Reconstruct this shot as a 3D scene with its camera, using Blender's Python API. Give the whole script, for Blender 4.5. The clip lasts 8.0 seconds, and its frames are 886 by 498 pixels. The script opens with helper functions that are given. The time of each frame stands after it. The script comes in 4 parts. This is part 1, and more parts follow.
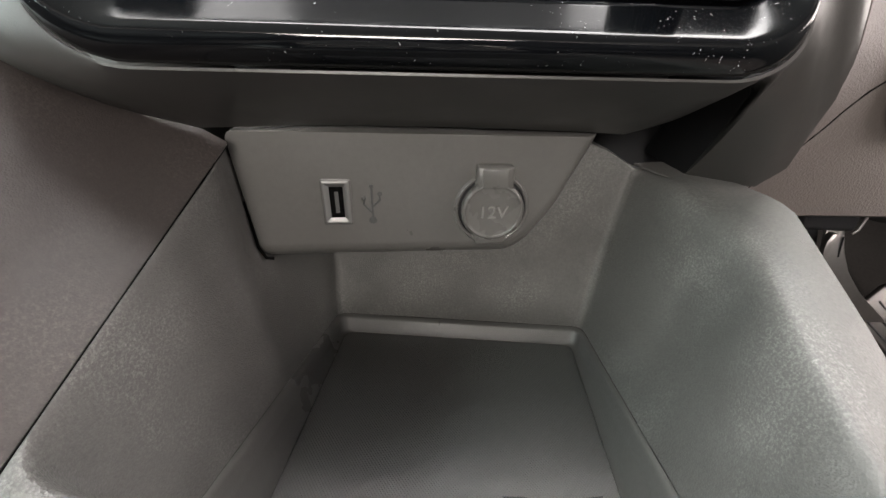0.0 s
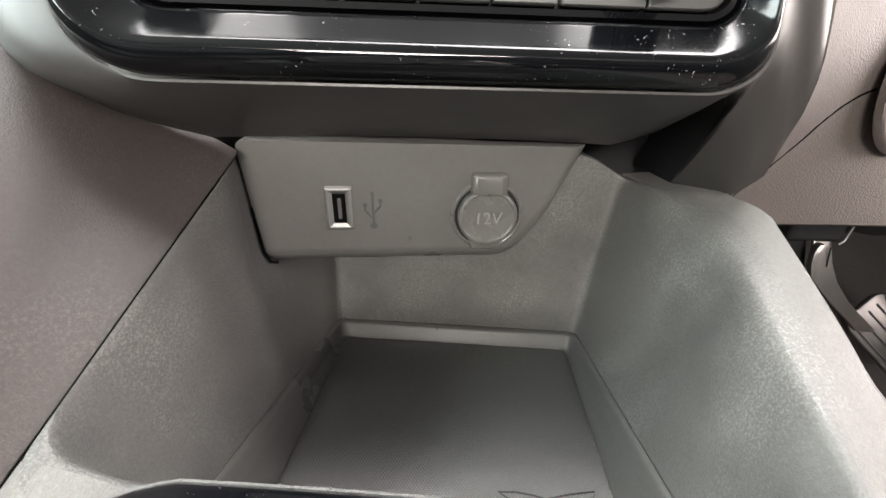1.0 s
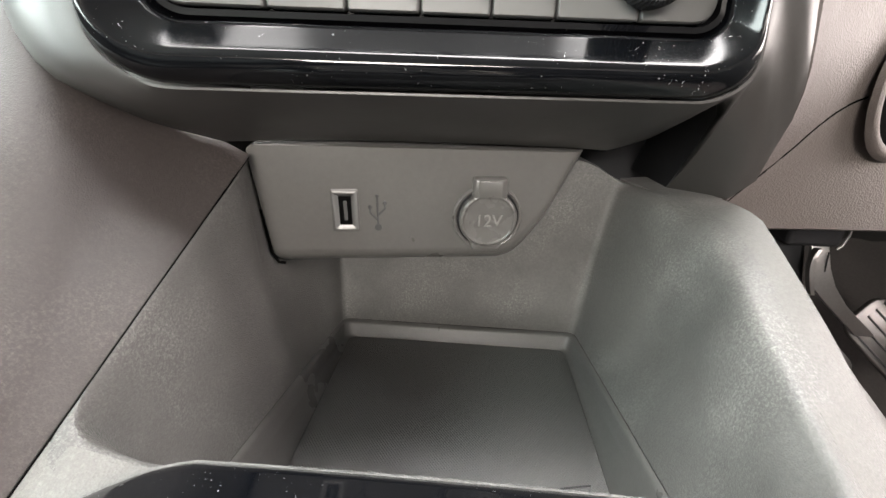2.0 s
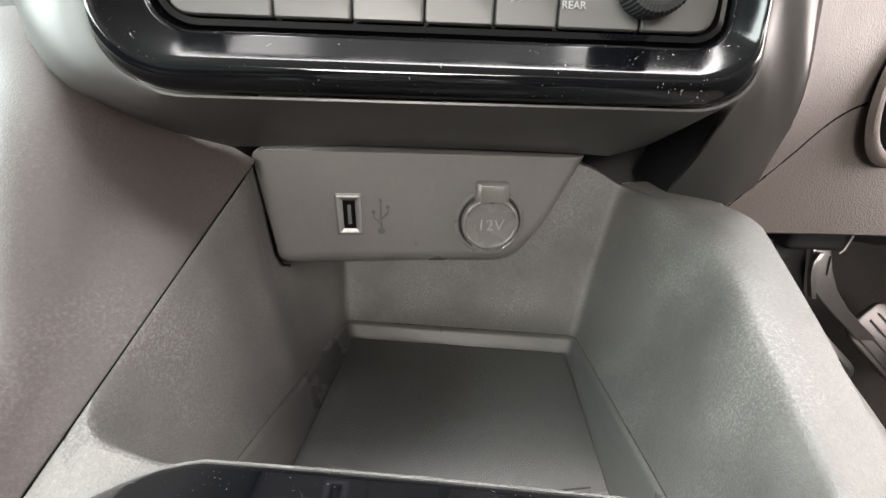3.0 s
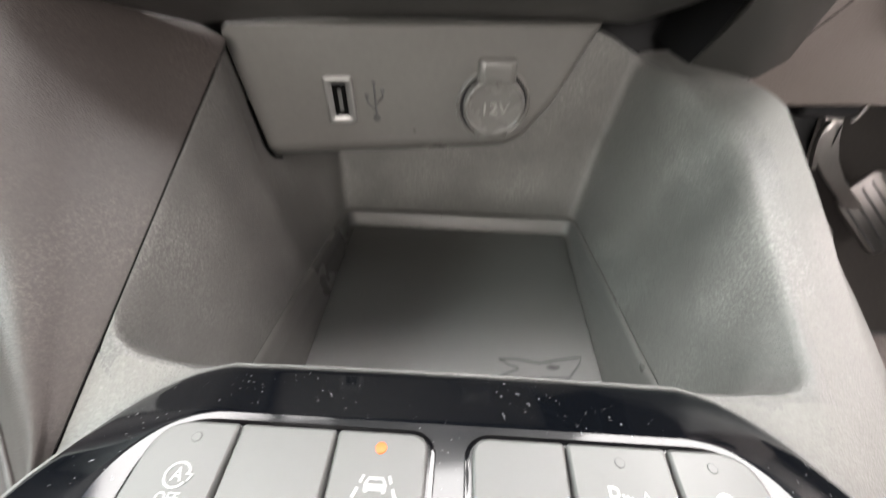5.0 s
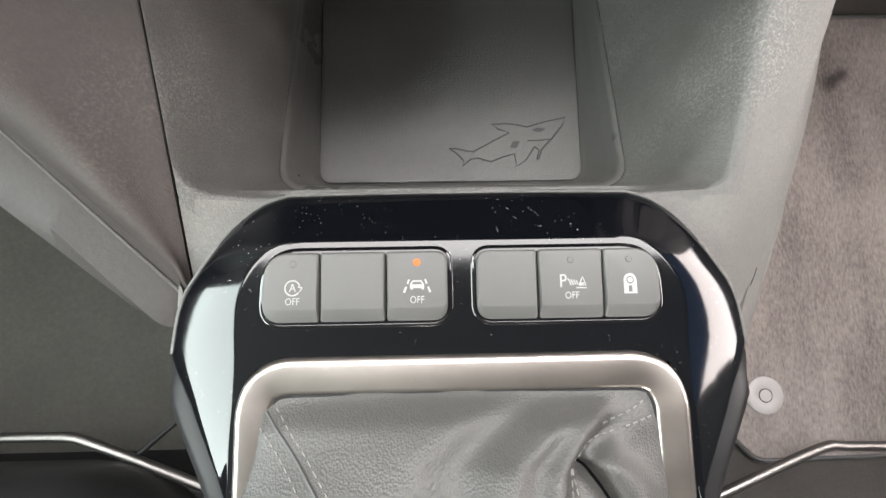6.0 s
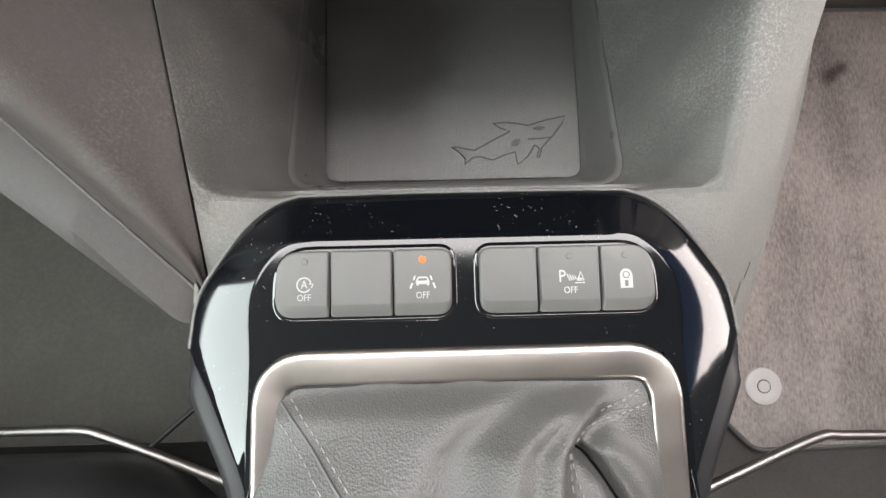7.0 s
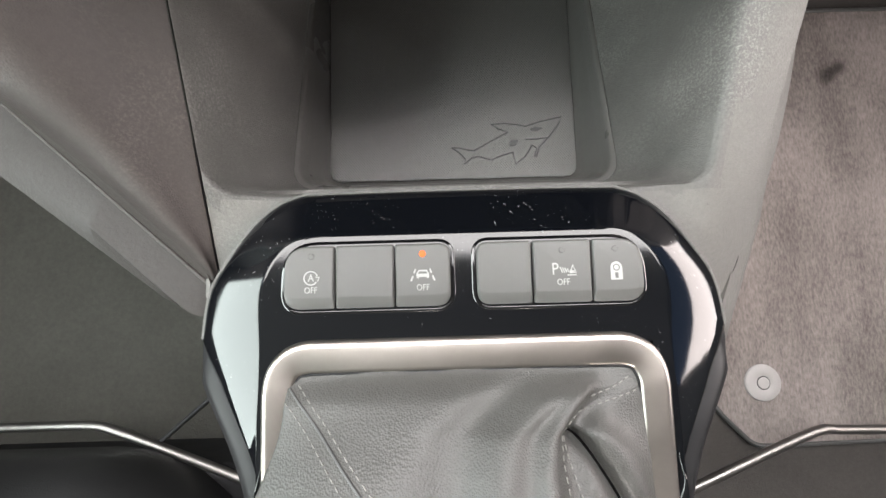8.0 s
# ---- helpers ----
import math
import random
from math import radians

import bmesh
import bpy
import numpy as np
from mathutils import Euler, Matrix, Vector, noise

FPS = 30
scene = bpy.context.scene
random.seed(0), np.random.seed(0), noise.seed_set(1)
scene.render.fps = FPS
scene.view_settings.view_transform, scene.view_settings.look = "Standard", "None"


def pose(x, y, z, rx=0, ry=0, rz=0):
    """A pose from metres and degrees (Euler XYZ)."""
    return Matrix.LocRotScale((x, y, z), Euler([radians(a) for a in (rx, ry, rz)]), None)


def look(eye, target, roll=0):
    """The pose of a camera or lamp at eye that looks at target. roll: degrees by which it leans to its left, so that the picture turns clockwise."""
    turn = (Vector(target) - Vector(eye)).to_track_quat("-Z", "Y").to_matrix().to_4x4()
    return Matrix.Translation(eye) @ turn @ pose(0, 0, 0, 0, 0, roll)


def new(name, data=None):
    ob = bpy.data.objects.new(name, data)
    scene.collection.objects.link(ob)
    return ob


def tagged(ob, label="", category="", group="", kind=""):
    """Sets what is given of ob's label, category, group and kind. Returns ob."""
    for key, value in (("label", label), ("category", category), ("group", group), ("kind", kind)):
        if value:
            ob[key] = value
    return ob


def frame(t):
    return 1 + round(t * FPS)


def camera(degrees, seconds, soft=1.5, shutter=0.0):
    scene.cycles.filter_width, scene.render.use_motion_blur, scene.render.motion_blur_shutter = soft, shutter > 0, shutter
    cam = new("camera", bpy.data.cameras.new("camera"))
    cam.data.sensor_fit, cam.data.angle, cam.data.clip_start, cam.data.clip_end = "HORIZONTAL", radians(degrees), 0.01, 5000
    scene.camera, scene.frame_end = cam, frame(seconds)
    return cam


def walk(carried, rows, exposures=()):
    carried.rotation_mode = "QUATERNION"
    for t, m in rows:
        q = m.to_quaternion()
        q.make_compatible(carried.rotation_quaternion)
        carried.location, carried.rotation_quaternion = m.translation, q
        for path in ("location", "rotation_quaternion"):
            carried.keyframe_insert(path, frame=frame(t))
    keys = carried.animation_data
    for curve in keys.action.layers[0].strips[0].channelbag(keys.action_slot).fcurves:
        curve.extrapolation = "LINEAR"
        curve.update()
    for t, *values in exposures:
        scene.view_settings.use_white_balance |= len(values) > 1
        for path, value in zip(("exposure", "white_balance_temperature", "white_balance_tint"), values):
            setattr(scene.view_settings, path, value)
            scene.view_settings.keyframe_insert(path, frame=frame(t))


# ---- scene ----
cam = camera(93.86, 8.0, shutter=0.3)
PATH = [
    (0, 0.0023, -0.0344, 0.4195, 64.50, -1.38, 3.93),
    (0.5, 0.0031, -0.0428, 0.4155, 65.95, -1.45, 3.58),
    (1, 0.0037, -0.0460, 0.4181, 66.71, -1.50, 3.75),
    (1.5, 0.0046, -0.0504, 0.4183, 67.11, -1.59, 3.99),
    (3, 0.0047, -0.0560, 0.4217, 67.51, -1.70, 4.60),
    (3.5, 0.0041, -0.0568, 0.4218, 67.39, -1.77, 4.71),
    (4, 0.0042, -0.0593, 0.4202, 66.19, -1.78, 4.80),
    (4.5, 0.0038, -0.0614, 0.4213, 65.03, -1.67, 4.89),
    (4.7, 0.0043, -0.0617, 0.4240, 62.59, -1.62, 4.93),
    (4.8, 0.0034, -0.0607, 0.4249, 60.79, -1.45, 4.55),
    (4.9, 0.0019, -0.0560, 0.4256, 57.22, -1.25, 3.89),
    (5, -0.0011, -0.0462, 0.4296, 49.53, -1.00, 3.05),
    (5.1, -0.0043, -0.0390, 0.4383, 41.62, -0.65, 2.55),
    (5.2, -0.0058, -0.0385, 0.4510, 34.68, -0.20, 1.89),
    (5.45, -0.0076, -0.0264, 0.4660, 19.37, -0.53, 0.27),
    (5.75, -0.0086, -0.0195, 0.4744, 10.74, -0.72, -0.64),
    (6.3, -0.0092, -0.0154, 0.4795, 5.54, -0.83, -1.19),
    (6.5, -0.0097, -0.0165, 0.4814, 5.69, -0.74, -1.34),
    (7, -0.0099, -0.0162, 0.4850, 5.96, -0.51, -1.39),
    (7.5, -0.0108, -0.0199, 0.4910, 6.15, -0.35, -1.48),
    (8, -0.0082, -0.0199, 0.4931, 6.21, 0.03, -1.61),
]
SKY, SUN = 0.1, 0.6
W_LEFT, W_RIGHT, W_FRONT, W_REAR, AMBER_GLOW = 9.5, 2.7, 27.0, 30.0, 0.34
LIGHT = [(0.0, 0.93), (0.5, 1.4), (1.0, 1.46), (1.5, 1.46), (4.5, 1.38), (5.2, 1.27), (6.3, 0.79), (8.0, 0.79)]
walk(cam, [(t, pose(x, y, z, rx, ry, rz)) for t, x, y, z, rx, ry, rz in PATH], LIGHT)

# ---- world and light ----
world = bpy.data.worlds.new("overcast_sky")
scene.world = world
world.use_nodes = True
wn = world.node_tree
sky = wn.nodes.new("ShaderNodeTexSky")
sky.sky_type, sky.sun_disc = "NISHITA", False
sky.sun_elevation, sky.sun_rotation = radians(50), radians(200)
wn.links.new(sky.outputs["Color"], wn.nodes["Background"].inputs["Color"])
wn.nodes["Background"].inputs["Strength"].default_value = SKY


def sun_lamp():
    data = bpy.data.lights.new("sun", "SUN")
    data.energy, data.angle, data.color = SUN, radians(20), (1.0, 0.96, 0.9)
    ob = new("sun", data)
    ob.matrix_world = look((-0.6, -1.2, 3.0), (0, 0, 0.3))


def window_light(name, eye, target, w, h, watts, color=(1, 1, 1)):
    """Daylight that comes in through a window opening."""
    data = bpy.data.lights.new(name, "AREA")
    data.shape, data.size, data.size_y, data.energy, data.color = "RECTANGLE", w, h, watts, color
    ob = new(name, data)
    ob.matrix_world = look(eye, target)


sun_lamp()
window_light("daylight_left", (-0.71, -0.19, 0.79), (0, -0.19, 0.75), 0.68, 0.52, W_LEFT, (0.9, 1.0, 0.95))
window_light("daylight_right", (0.71, 0.095, 0.555), (0, 0.05, 0.53), 0.43, 0.23, W_RIGHT, (1, 0.88, 0.83))
window_light("daylight_windscreen", (0, 0.43, 0.925), (0, 0.223, 0.583), 1.25, 0.76, W_FRONT, (1.0, 0.965, 0.94))
window_light("daylight_rear", (0, -1.62, 0.965), (0, 0, 0.85), 1.2, 0.31, W_REAR, (1, 0.93, 0.86))


# ---- materials ----
def node(nt, kind, **values):
    n = nt.nodes.new(kind)
    for key, value in values.items():
        n.inputs[key.replace("_", " ")].default_value = value
    return n


def node_frayed(nt, at):
    n = node(nt, "ShaderNodeTexNoise", Scale=60.0, Detail=4.0, Roughness=0.7)
    nt.links.new(at.outputs["Object"], n.inputs["Vector"])
    return n.outputs["Fac"]


def mat(name, color, rough=0.5, metal=0.0, grain=0.0, size=900.0, vary=0.12, coat=0.0, spec=0.5, patch=14.0, rough_vary=0.08, fleck=0.0, fleck_color=(0.42, 0.42, 0.43), kind="voronoi", stretch=(1, 1, 1), stain=None, dust=0.0):
    """A surface with broad and fine variation of its colour, fine relief and, where wanted, flecks of dust."""
    m = bpy.data.materials.new(name)
    m.use_nodes = True
    nt = m.node_tree
    b = nt.nodes["Principled BSDF"]
    b.inputs["Metallic"].default_value = metal
    b.inputs["Coat Weight"].default_value = coat
    b.inputs["Coat Roughness"].default_value = 0.02
    b.inputs["Specular IOR Level"].default_value = spec
    at = nt.nodes.new("ShaderNodeTexCoord")
    broad = node(nt, "ShaderNodeTexNoise", Scale=patch, Detail=5.0, Roughness=0.6)
    fine = node(nt, "ShaderNodeTexNoise", Scale=patch * 22, Detail=4.0, Roughness=0.7)
    lie = nt.nodes.new("ShaderNodeMapping")
    lie.inputs["Scale"].default_value = stretch
    nt.links.new(at.outputs["Object"], lie.inputs["Vector"])
    for n in (broad, fine):
        nt.links.new(lie.outputs["Vector"], n.inputs["Vector"])
    both = nt.nodes.new("ShaderNodeMath")
    both.operation = "ADD"
    nt.links.new(broad.outputs["Fac"], both.inputs[0])
    nt.links.new(fine.outputs["Fac"], both.inputs[1])
    ramp = nt.nodes.new("ShaderNodeMapRange")
    ramp.inputs["From Min"].default_value, ramp.inputs["From Max"].default_value = 0.6, 1.4
    ramp.inputs["To Min"].default_value, ramp.inputs["To Max"].default_value = 1 - vary, 1 + vary
    nt.links.new(both.outputs[0], ramp.inputs["Value"])
    scale = nt.nodes.new("ShaderNodeVectorMath")
    scale.operation = "SCALE"
    scale.inputs[0].default_value = color
    nt.links.new(ramp.outputs["Result"], scale.inputs["Scale"])
    out = scale.outputs["Vector"]
    if dust:
        # pale dust rubbed into the grain, in patches
        veil = node(nt, "ShaderNodeTexNoise", Scale=19.0, Detail=3.0, Roughness=0.55)
        specks = node(nt, "ShaderNodeTexNoise", Scale=950.0, Detail=4.0, Roughness=0.75)
        amounts = []
        for n, low, high in ((veil, 0.42, 0.64), (specks, 0.46, 0.68)):
            nt.links.new(at.outputs["Object"], n.inputs["Vector"])
            r = nt.nodes.new("ShaderNodeMapRange")
            r.inputs["From Min"].default_value, r.inputs["From Max"].default_value = low, high
            nt.links.new(n.outputs["Fac"], r.inputs["Value"])
            amounts.append(r.outputs["Result"])
        here = nt.nodes.new("ShaderNodeMath")
        here.operation = "MULTIPLY"
        nt.links.new(amounts[0], here.inputs[0])
        nt.links.new(amounts[1], here.inputs[1])
        gain = nt.nodes.new("ShaderNodeMath")
        gain.operation = "MULTIPLY_ADD"
        gain.inputs[1].default_value, gain.inputs[2].default_value = dust, 1.0
        nt.links.new(here.outputs[0], gain.inputs[0])
        pale = nt.nodes.new("ShaderNodeVectorMath")
        pale.operation = "SCALE"
        nt.links.new(out, pale.inputs[0])
        nt.links.new(gain.outputs[0], pale.inputs["Scale"])
        out = pale.outputs["Vector"]
    if stain:
        # worn spots: (x, y, z, radius) in metres
        for spot_at in stain:
            far = nt.nodes.new("ShaderNodeVectorMath")
            far.operation = "DISTANCE"
            far.inputs[1].default_value = spot_at[:3]
            nt.links.new(at.outputs["Object"], far.inputs[0])
            rag = nt.nodes.new("ShaderNodeMath")
            rag.operation = "MULTIPLY_ADD"
            rag.inputs[1].default_value = spot_at[3] * 1.6
            nt.links.new(node_frayed(nt, at), rag.inputs[0])
            nt.links.new(far.outputs["Value"], rag.inputs[2])
            shade = nt.nodes.new("ShaderNodeMapRange")
            shade.inputs["From Min"].default_value, shade.inputs["From Max"].default_value = spot_at[3], spot_at[3] * 2.2
            shade.inputs["To Min"].default_value, shade.inputs["To Max"].default_value = 0.4, 1.0
            nt.links.new(rag.outputs[0], shade.inputs["Value"])
            worn = nt.nodes.new("ShaderNodeVectorMath")
            worn.operation = "SCALE"
            nt.links.new(out, worn.inputs[0])
            nt.links.new(shade.outputs["Result"], worn.inputs["Scale"])
            out = worn.outputs["Vector"]
    rr = nt.nodes.new("ShaderNodeMapRange")
    rr.inputs["From Min"].default_value, rr.inputs["From Max"].default_value = 0.3, 0.7
    rr.inputs["To Min"].default_value, rr.inputs["To Max"].default_value = max(rough - rough_vary, 0.0), rough + rough_vary
    nt.links.new(broad.outputs["Fac"], rr.inputs["Value"])
    rough_out = rr.outputs["Result"]
    if fleck:
        dust = node(nt, "ShaderNodeTexVoronoi", Scale=fleck)
        warp = node(nt, "ShaderNodeTexNoise", Scale=160.0, Detail=2.0)
        nt.links.new(at.outputs["Object"], warp.inputs["Vector"])
        bend = nt.nodes.new("ShaderNodeVectorMath")
        bend.operation = "MULTIPLY_ADD"
        bend.inputs[1].default_value = (0.02, 0.02, 0.02)
        nt.links.new(warp.outputs["Color"], bend.inputs[0])
        nt.links.new(at.outputs["Object"], bend.inputs[2])
        nt.links.new(bend.outputs["Vector"], dust.inputs["Vector"])
        spot = nt.nodes.new("ShaderNodeMapRange")
        spot.inputs["From Min"].default_value, spot.inputs["From Max"].default_value = 0.105, 0.055
        nt.links.new(dust.outputs["Distance"], spot.inputs["Value"])
        where = node(nt, "ShaderNodeTexNoise", Scale=45.0, Detail=2.0)
        nt.links.new(at.outputs["Object"], where.inputs["Vector"])
        some = nt.nodes.new("ShaderNodeMapRange")
        some.inputs["From Min"].default_value, some.inputs["From Max"].default_value = 0.42, 0.58
        nt.links.new(where.outputs["Fac"], some.inputs["Value"])
        f = nt.nodes.new("ShaderNodeMath")
        f.operation = "MULTIPLY"
        nt.links.new(spot.outputs["Result"], f.inputs[0])
        nt.links.new(some.outputs["Result"], f.inputs[1])
        mix = nt.nodes.new("ShaderNodeMix")
        mix.data_type = "RGBA"
        nt.links.new(f.outputs[0], mix.inputs["Factor"])
        nt.links.new(out, mix.inputs[6])
        mix.inputs[7].default_value = (*fleck_color, 1)
        out = mix.outputs[2]
        rm = nt.nodes.new("ShaderNodeMath")
        rm.operation = "MAXIMUM"
        half = nt.nodes.new("ShaderNodeMath")
        half.operation = "MULTIPLY"
        half.inputs[1].default_value = 0.7
        nt.links.new(f.outputs[0], half.inputs[0])
        nt.links.new(half.outputs[0], rm.inputs[0])
        nt.links.new(rough_out, rm.inputs[1])
        rough_out = rm.outputs[0]
    nt.links.new(out, b.inputs["Base Color"])
    nt.links.new(rough_out, b.inputs["Roughness"])
    if grain:
        bump = node(nt, "ShaderNodeBump", Strength=grain, Distance=0.0006)
        if kind == "voronoi":
            g = node(nt, "ShaderNodeTexVoronoi", Scale=size)
            nt.links.new(at.outputs["Object"], g.inputs["Vector"])
            nt.links.new(g.outputs["Distance"], bump.inputs["Height"])
        elif kind == "noise":
            g = node(nt, "ShaderNodeTexNoise", Scale=size, Detail=4.0, Roughness=0.65)
            nt.links.new(at.outputs["Object"], g.inputs["Vector"])
            nt.links.new(g.outputs["Fac"], bump.inputs["Height"])
        else:
            heights = []
            for turn in (40, -40):
                mp = nt.nodes.new("ShaderNodeMapping")
                mp.inputs["Rotation"].default_value = (0, 0, radians(turn))
                nt.links.new(at.outputs["Object"], mp.inputs["Vector"])
                wv = node(nt, "ShaderNodeTexWave", Scale=size)
                nt.links.new(mp.outputs["Vector"], wv.inputs["Vector"])
                heights.append(wv)
            g = nt.nodes.new("ShaderNodeMath")
            g.operation = "MAXIMUM"
            nt.links.new(heights[0].outputs["Fac"], g.inputs[0])
            nt.links.new(heights[1].outputs["Fac"], g.inputs[1])
            nt.links.new(g.outputs[0], bump.inputs["Height"])
        nt.links.new(bump.outputs["Normal"], b.inputs["Normal"])
    return m


def glow(name, color, strength):
    m = bpy.data.materials.new(name)
    m.use_nodes = True
    b = m.node_tree.nodes["Principled BSDF"]
    b.inputs["Base Color"].default_value = (0.4 * color[0], 0.4 * color[1], 0.4 * color[2], 1)
    b.inputs["Emission Color"].default_value = (*color, 1)
    b.inputs["Emission Strength"].default_value = strength
    return m


GAP = mat("joint_shadow", (0.004, 0.004, 0.004), 0.9, vary=0.1, spec=0.0)
PLASTIC = mat("grained_plastic", (0.077, 0.0747, 0.0708), 0.5, grain=0.3, size=1350, vary=0.3, patch=30, dust=1.15)
PLASTIC_PLAIN = mat("smooth_plastic", (0.106, 0.1025, 0.097), 0.6, spec=0.35, grain=0.3, size=1250, vary=0.2, patch=26, dust=0.35)
PLASTIC_WARM = mat("dash_plastic", (0.082, 0.069, 0.063), 0.55, grain=0.5, size=800, vary=0.1)
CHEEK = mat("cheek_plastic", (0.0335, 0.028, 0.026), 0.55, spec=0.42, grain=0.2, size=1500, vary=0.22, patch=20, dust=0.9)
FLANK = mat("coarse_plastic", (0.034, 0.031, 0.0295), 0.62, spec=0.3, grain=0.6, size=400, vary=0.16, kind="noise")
TRAY = mat("tray_plastic", (0.085, 0.082, 0.078), 0.32, grain=0.12, size=1800, vary=0.12)
SHROUD = mat("shroud_plastic", (0.039, 0.0365, 0.0345), 0.38, grain=0.05, size=2200, vary=0.1)
PANEL_MAT = mat("panel_plastic", (0.1, 0.096, 0.0905), 0.33, grain=0.15, size=2400, vary=0.12)
GLOSS = mat("piano_black", (0.0022, 0.0026, 0.0036), 0.085, coat=0.0, vary=0.05, rough_vary=0.03, fleck=330.0, fleck_color=(0.24, 0.24, 0.25))
GLOSS_WORN = mat("hazy_black_gloss", (0.0025, 0.0028, 0.0035), 0.11, coat=0.0, spec=0.45, vary=0.05, rough_vary=0.06, fleck=330.0)
SATIN_BLACK = mat("satin_black", (0.012, 0.012, 0.013), 0.5, vary=0.1, spec=0.22)
GLOSS_CLEAN = mat("black_gloss", (0.003, 0.003, 0.0036), 0.05, coat=0.5, vary=0.05, rough_vary=0.02)
KEY = mat("key_plastic", (0.07, 0.069, 0.067), 0.45, grain=0.06, size=3000, vary=0.03, kind="noise")
SATIN = mat("satin_metal", (0.41, 0.375, 0.347), 0.33, metal=1.0, grain=0.03, size=2500, vary=0.05, kind="noise")
CHROME = mat("bright_metal", (0.27, 0.265, 0.26), 0.55, metal=1.0, vary=0.04, rough_vary=0.05)
STEEL = mat("brushed_steel", (0.2, 0.19, 0.184), 0.42, metal=1.0, vary=0.1)
ZINC = mat("pressed_steel", (0.3, 0.287, 0.278), 0.42, metal=1.0, vary=0.12)
LEATHER = mat("grey_leather", (0.051, 0.0505, 0.048), 0.46, grain=0.3, size=1250, vary=0.16)
THREAD = mat("pale_thread", (0.18, 0.178, 0.168), 0.8, vary=0.1)
RUBBER = mat("ribbed_rubber", (0.125, 0.122, 0.118), 0.42, spec=1.0, grain=0.5, size=260, vary=0.08, kind="weave")
RUBBER_EDGE = mat("plain_rubber", (0.05, 0.05, 0.05), 0.5, vary=0.08)
CARPET = mat("driver_carpet", (0.18, 0.157, 0.149), 0.95, grain=0.9, size=420, vary=0.65, patch=16, kind="noise", spec=0.1, stretch=(1, 0.35, 1), stain=[(0.472, 0.236, 0.005, 0.011), (0.492, 0.247, 0.005, 0.009), (0.482, 0.24, 0.005, 0.008)])
CARPET_BASE = mat("floor_carpet", (0.045, 0.041, 0.039), 0.95, grain=0.8, size=420, vary=0.22, patch=12, kind="noise", spec=0.1)
CARPET_DARK = mat("passenger_carpet", (0.052, 0.051, 0.046), 0.95, grain=0.8, size=420, vary=0.25, patch=9, kind="noise", spec=0.1)
SEAT_LEATHER = mat("seat_leather", (0.01, 0.01, 0.0105), 0.46, grain=0.25, size=1100, vary=0.25, spec=0.45)
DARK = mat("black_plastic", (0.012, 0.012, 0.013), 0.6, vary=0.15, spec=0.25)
CAP_LETTER = mat("letter_plastic", (0.2, 0.193, 0.183), 0.4, vary=0.05)
WHITE = mat("white_print", (0.28, 0.28, 0.275), 0.5, vary=0.03)
STUD_MAT = mat("pale_plastic", (0.3, 0.288, 0.284), 0.5, vary=0.04)
# unseen roof lining, its colour darkened to stand in for the camera holder's shade
HEADLINER_SHADED = mat("headliner", (0.12, 0.117, 0.113), 0.9, grain=0.3, size=500, vary=0.06, kind="noise")
TRIM_DARK = mat("door_trim", (0.05, 0.048, 0.046), 0.6, grain=0.3, size=900, vary=0.1)
AMBER = glow("amber_lamp", (1.0, 0.15, 0.006), AMBER_GLOW)

# ---- building helpers: lengths in mm, origin between the switch banks, which lie 0.33 m above the carpet ----
BASE = 0.33


def w(p):
    return Vector((p[0] / 1000, p[1] / 1000, BASE + p[2] / 1000))


def thing(name, at, label, category, group="", kind=""):
    ob = new(name)
    ob.empty_display_size = 0.01
    ob.location = w(at)
    return tagged(ob, label, category, group, kind)


def home(ob):
    return Matrix.Translation(ob.location)


def part(name, bm, material, parent=None, label="", smooth=True, bevel=0.0, solid=0.0, angle=35, face=(0, -40, 180)):
    me = bpy.data.meshes.new(name)
    bmesh.ops.recalc_face_normals(bm, faces=bm.faces)
    if solid:
        # open sheets: turned towards a place in the cabin, thickness behind
        eye = w(face)
        if sum((eye - f.calc_center_median()).normalized().dot(f.normal) * f.calc_area() for f in bm.faces) < 0:
            bmesh.ops.reverse_faces(bm, faces=bm.faces)
    bm.to_mesh(me)
    bm.free()
    if solid:
        # the sheet gets its thickness here, so that its rims can stay crisp
        tmp = bpy.data.objects.new(name, me)
        scene.collection.objects.link(tmp)
        mod = tmp.modifiers.new("thickness", "SOLIDIFY")
        mod.thickness, mod.offset = solid / 1000, -1
        thick = bpy.data.meshes.new_from_object(tmp.evaluated_get(bpy.context.evaluated_depsgraph_get()))
        bpy.data.objects.remove(tmp)
        bpy.data.meshes.remove(me)
        me = thick
        me.name = name
        me.materials.clear()
    me.materials.append(material)
    for p in me.polygons:
        p.use_smooth = smooth
    ob = new(name, me)
    if parent is not None:
        ob.parent = parent
        ob.matrix_parent_inverse = home(parent).inverted()
    if bevel:
        mod = ob.modifiers.new("edges", "BEVEL")
        mod.width, mod.segments, mod.limit_method, mod.angle_limit = bevel / 1000, 3, "ANGLE", radians(angle)
    if smooth:
        me.set_sharp_from_angle(angle=radians(50))
    if label:
        tagged(ob, label)
    return ob


def rail(points, n):
    """A smooth curve through a few points, as n points evenly spaced."""
    p = [Vector(q) for q in points]
    p = [2 * p[0] - p[1]] + p + [2 * p[-1] - p[-2]]
    fine = []
    for i in range(1, len(p) - 2):
        for k in range(24):
            t = k / 24
            a, b, c, d = p[i - 1 : i + 3]
            fine.append(0.5 * (2 * b + (c - a) * t + (2 * a - 5 * b + 4 * c - d) * t * t + (3 * b - a - 3 * c + d) * t**3))
    fine.append(p[-2])
    return spread(fine, n)


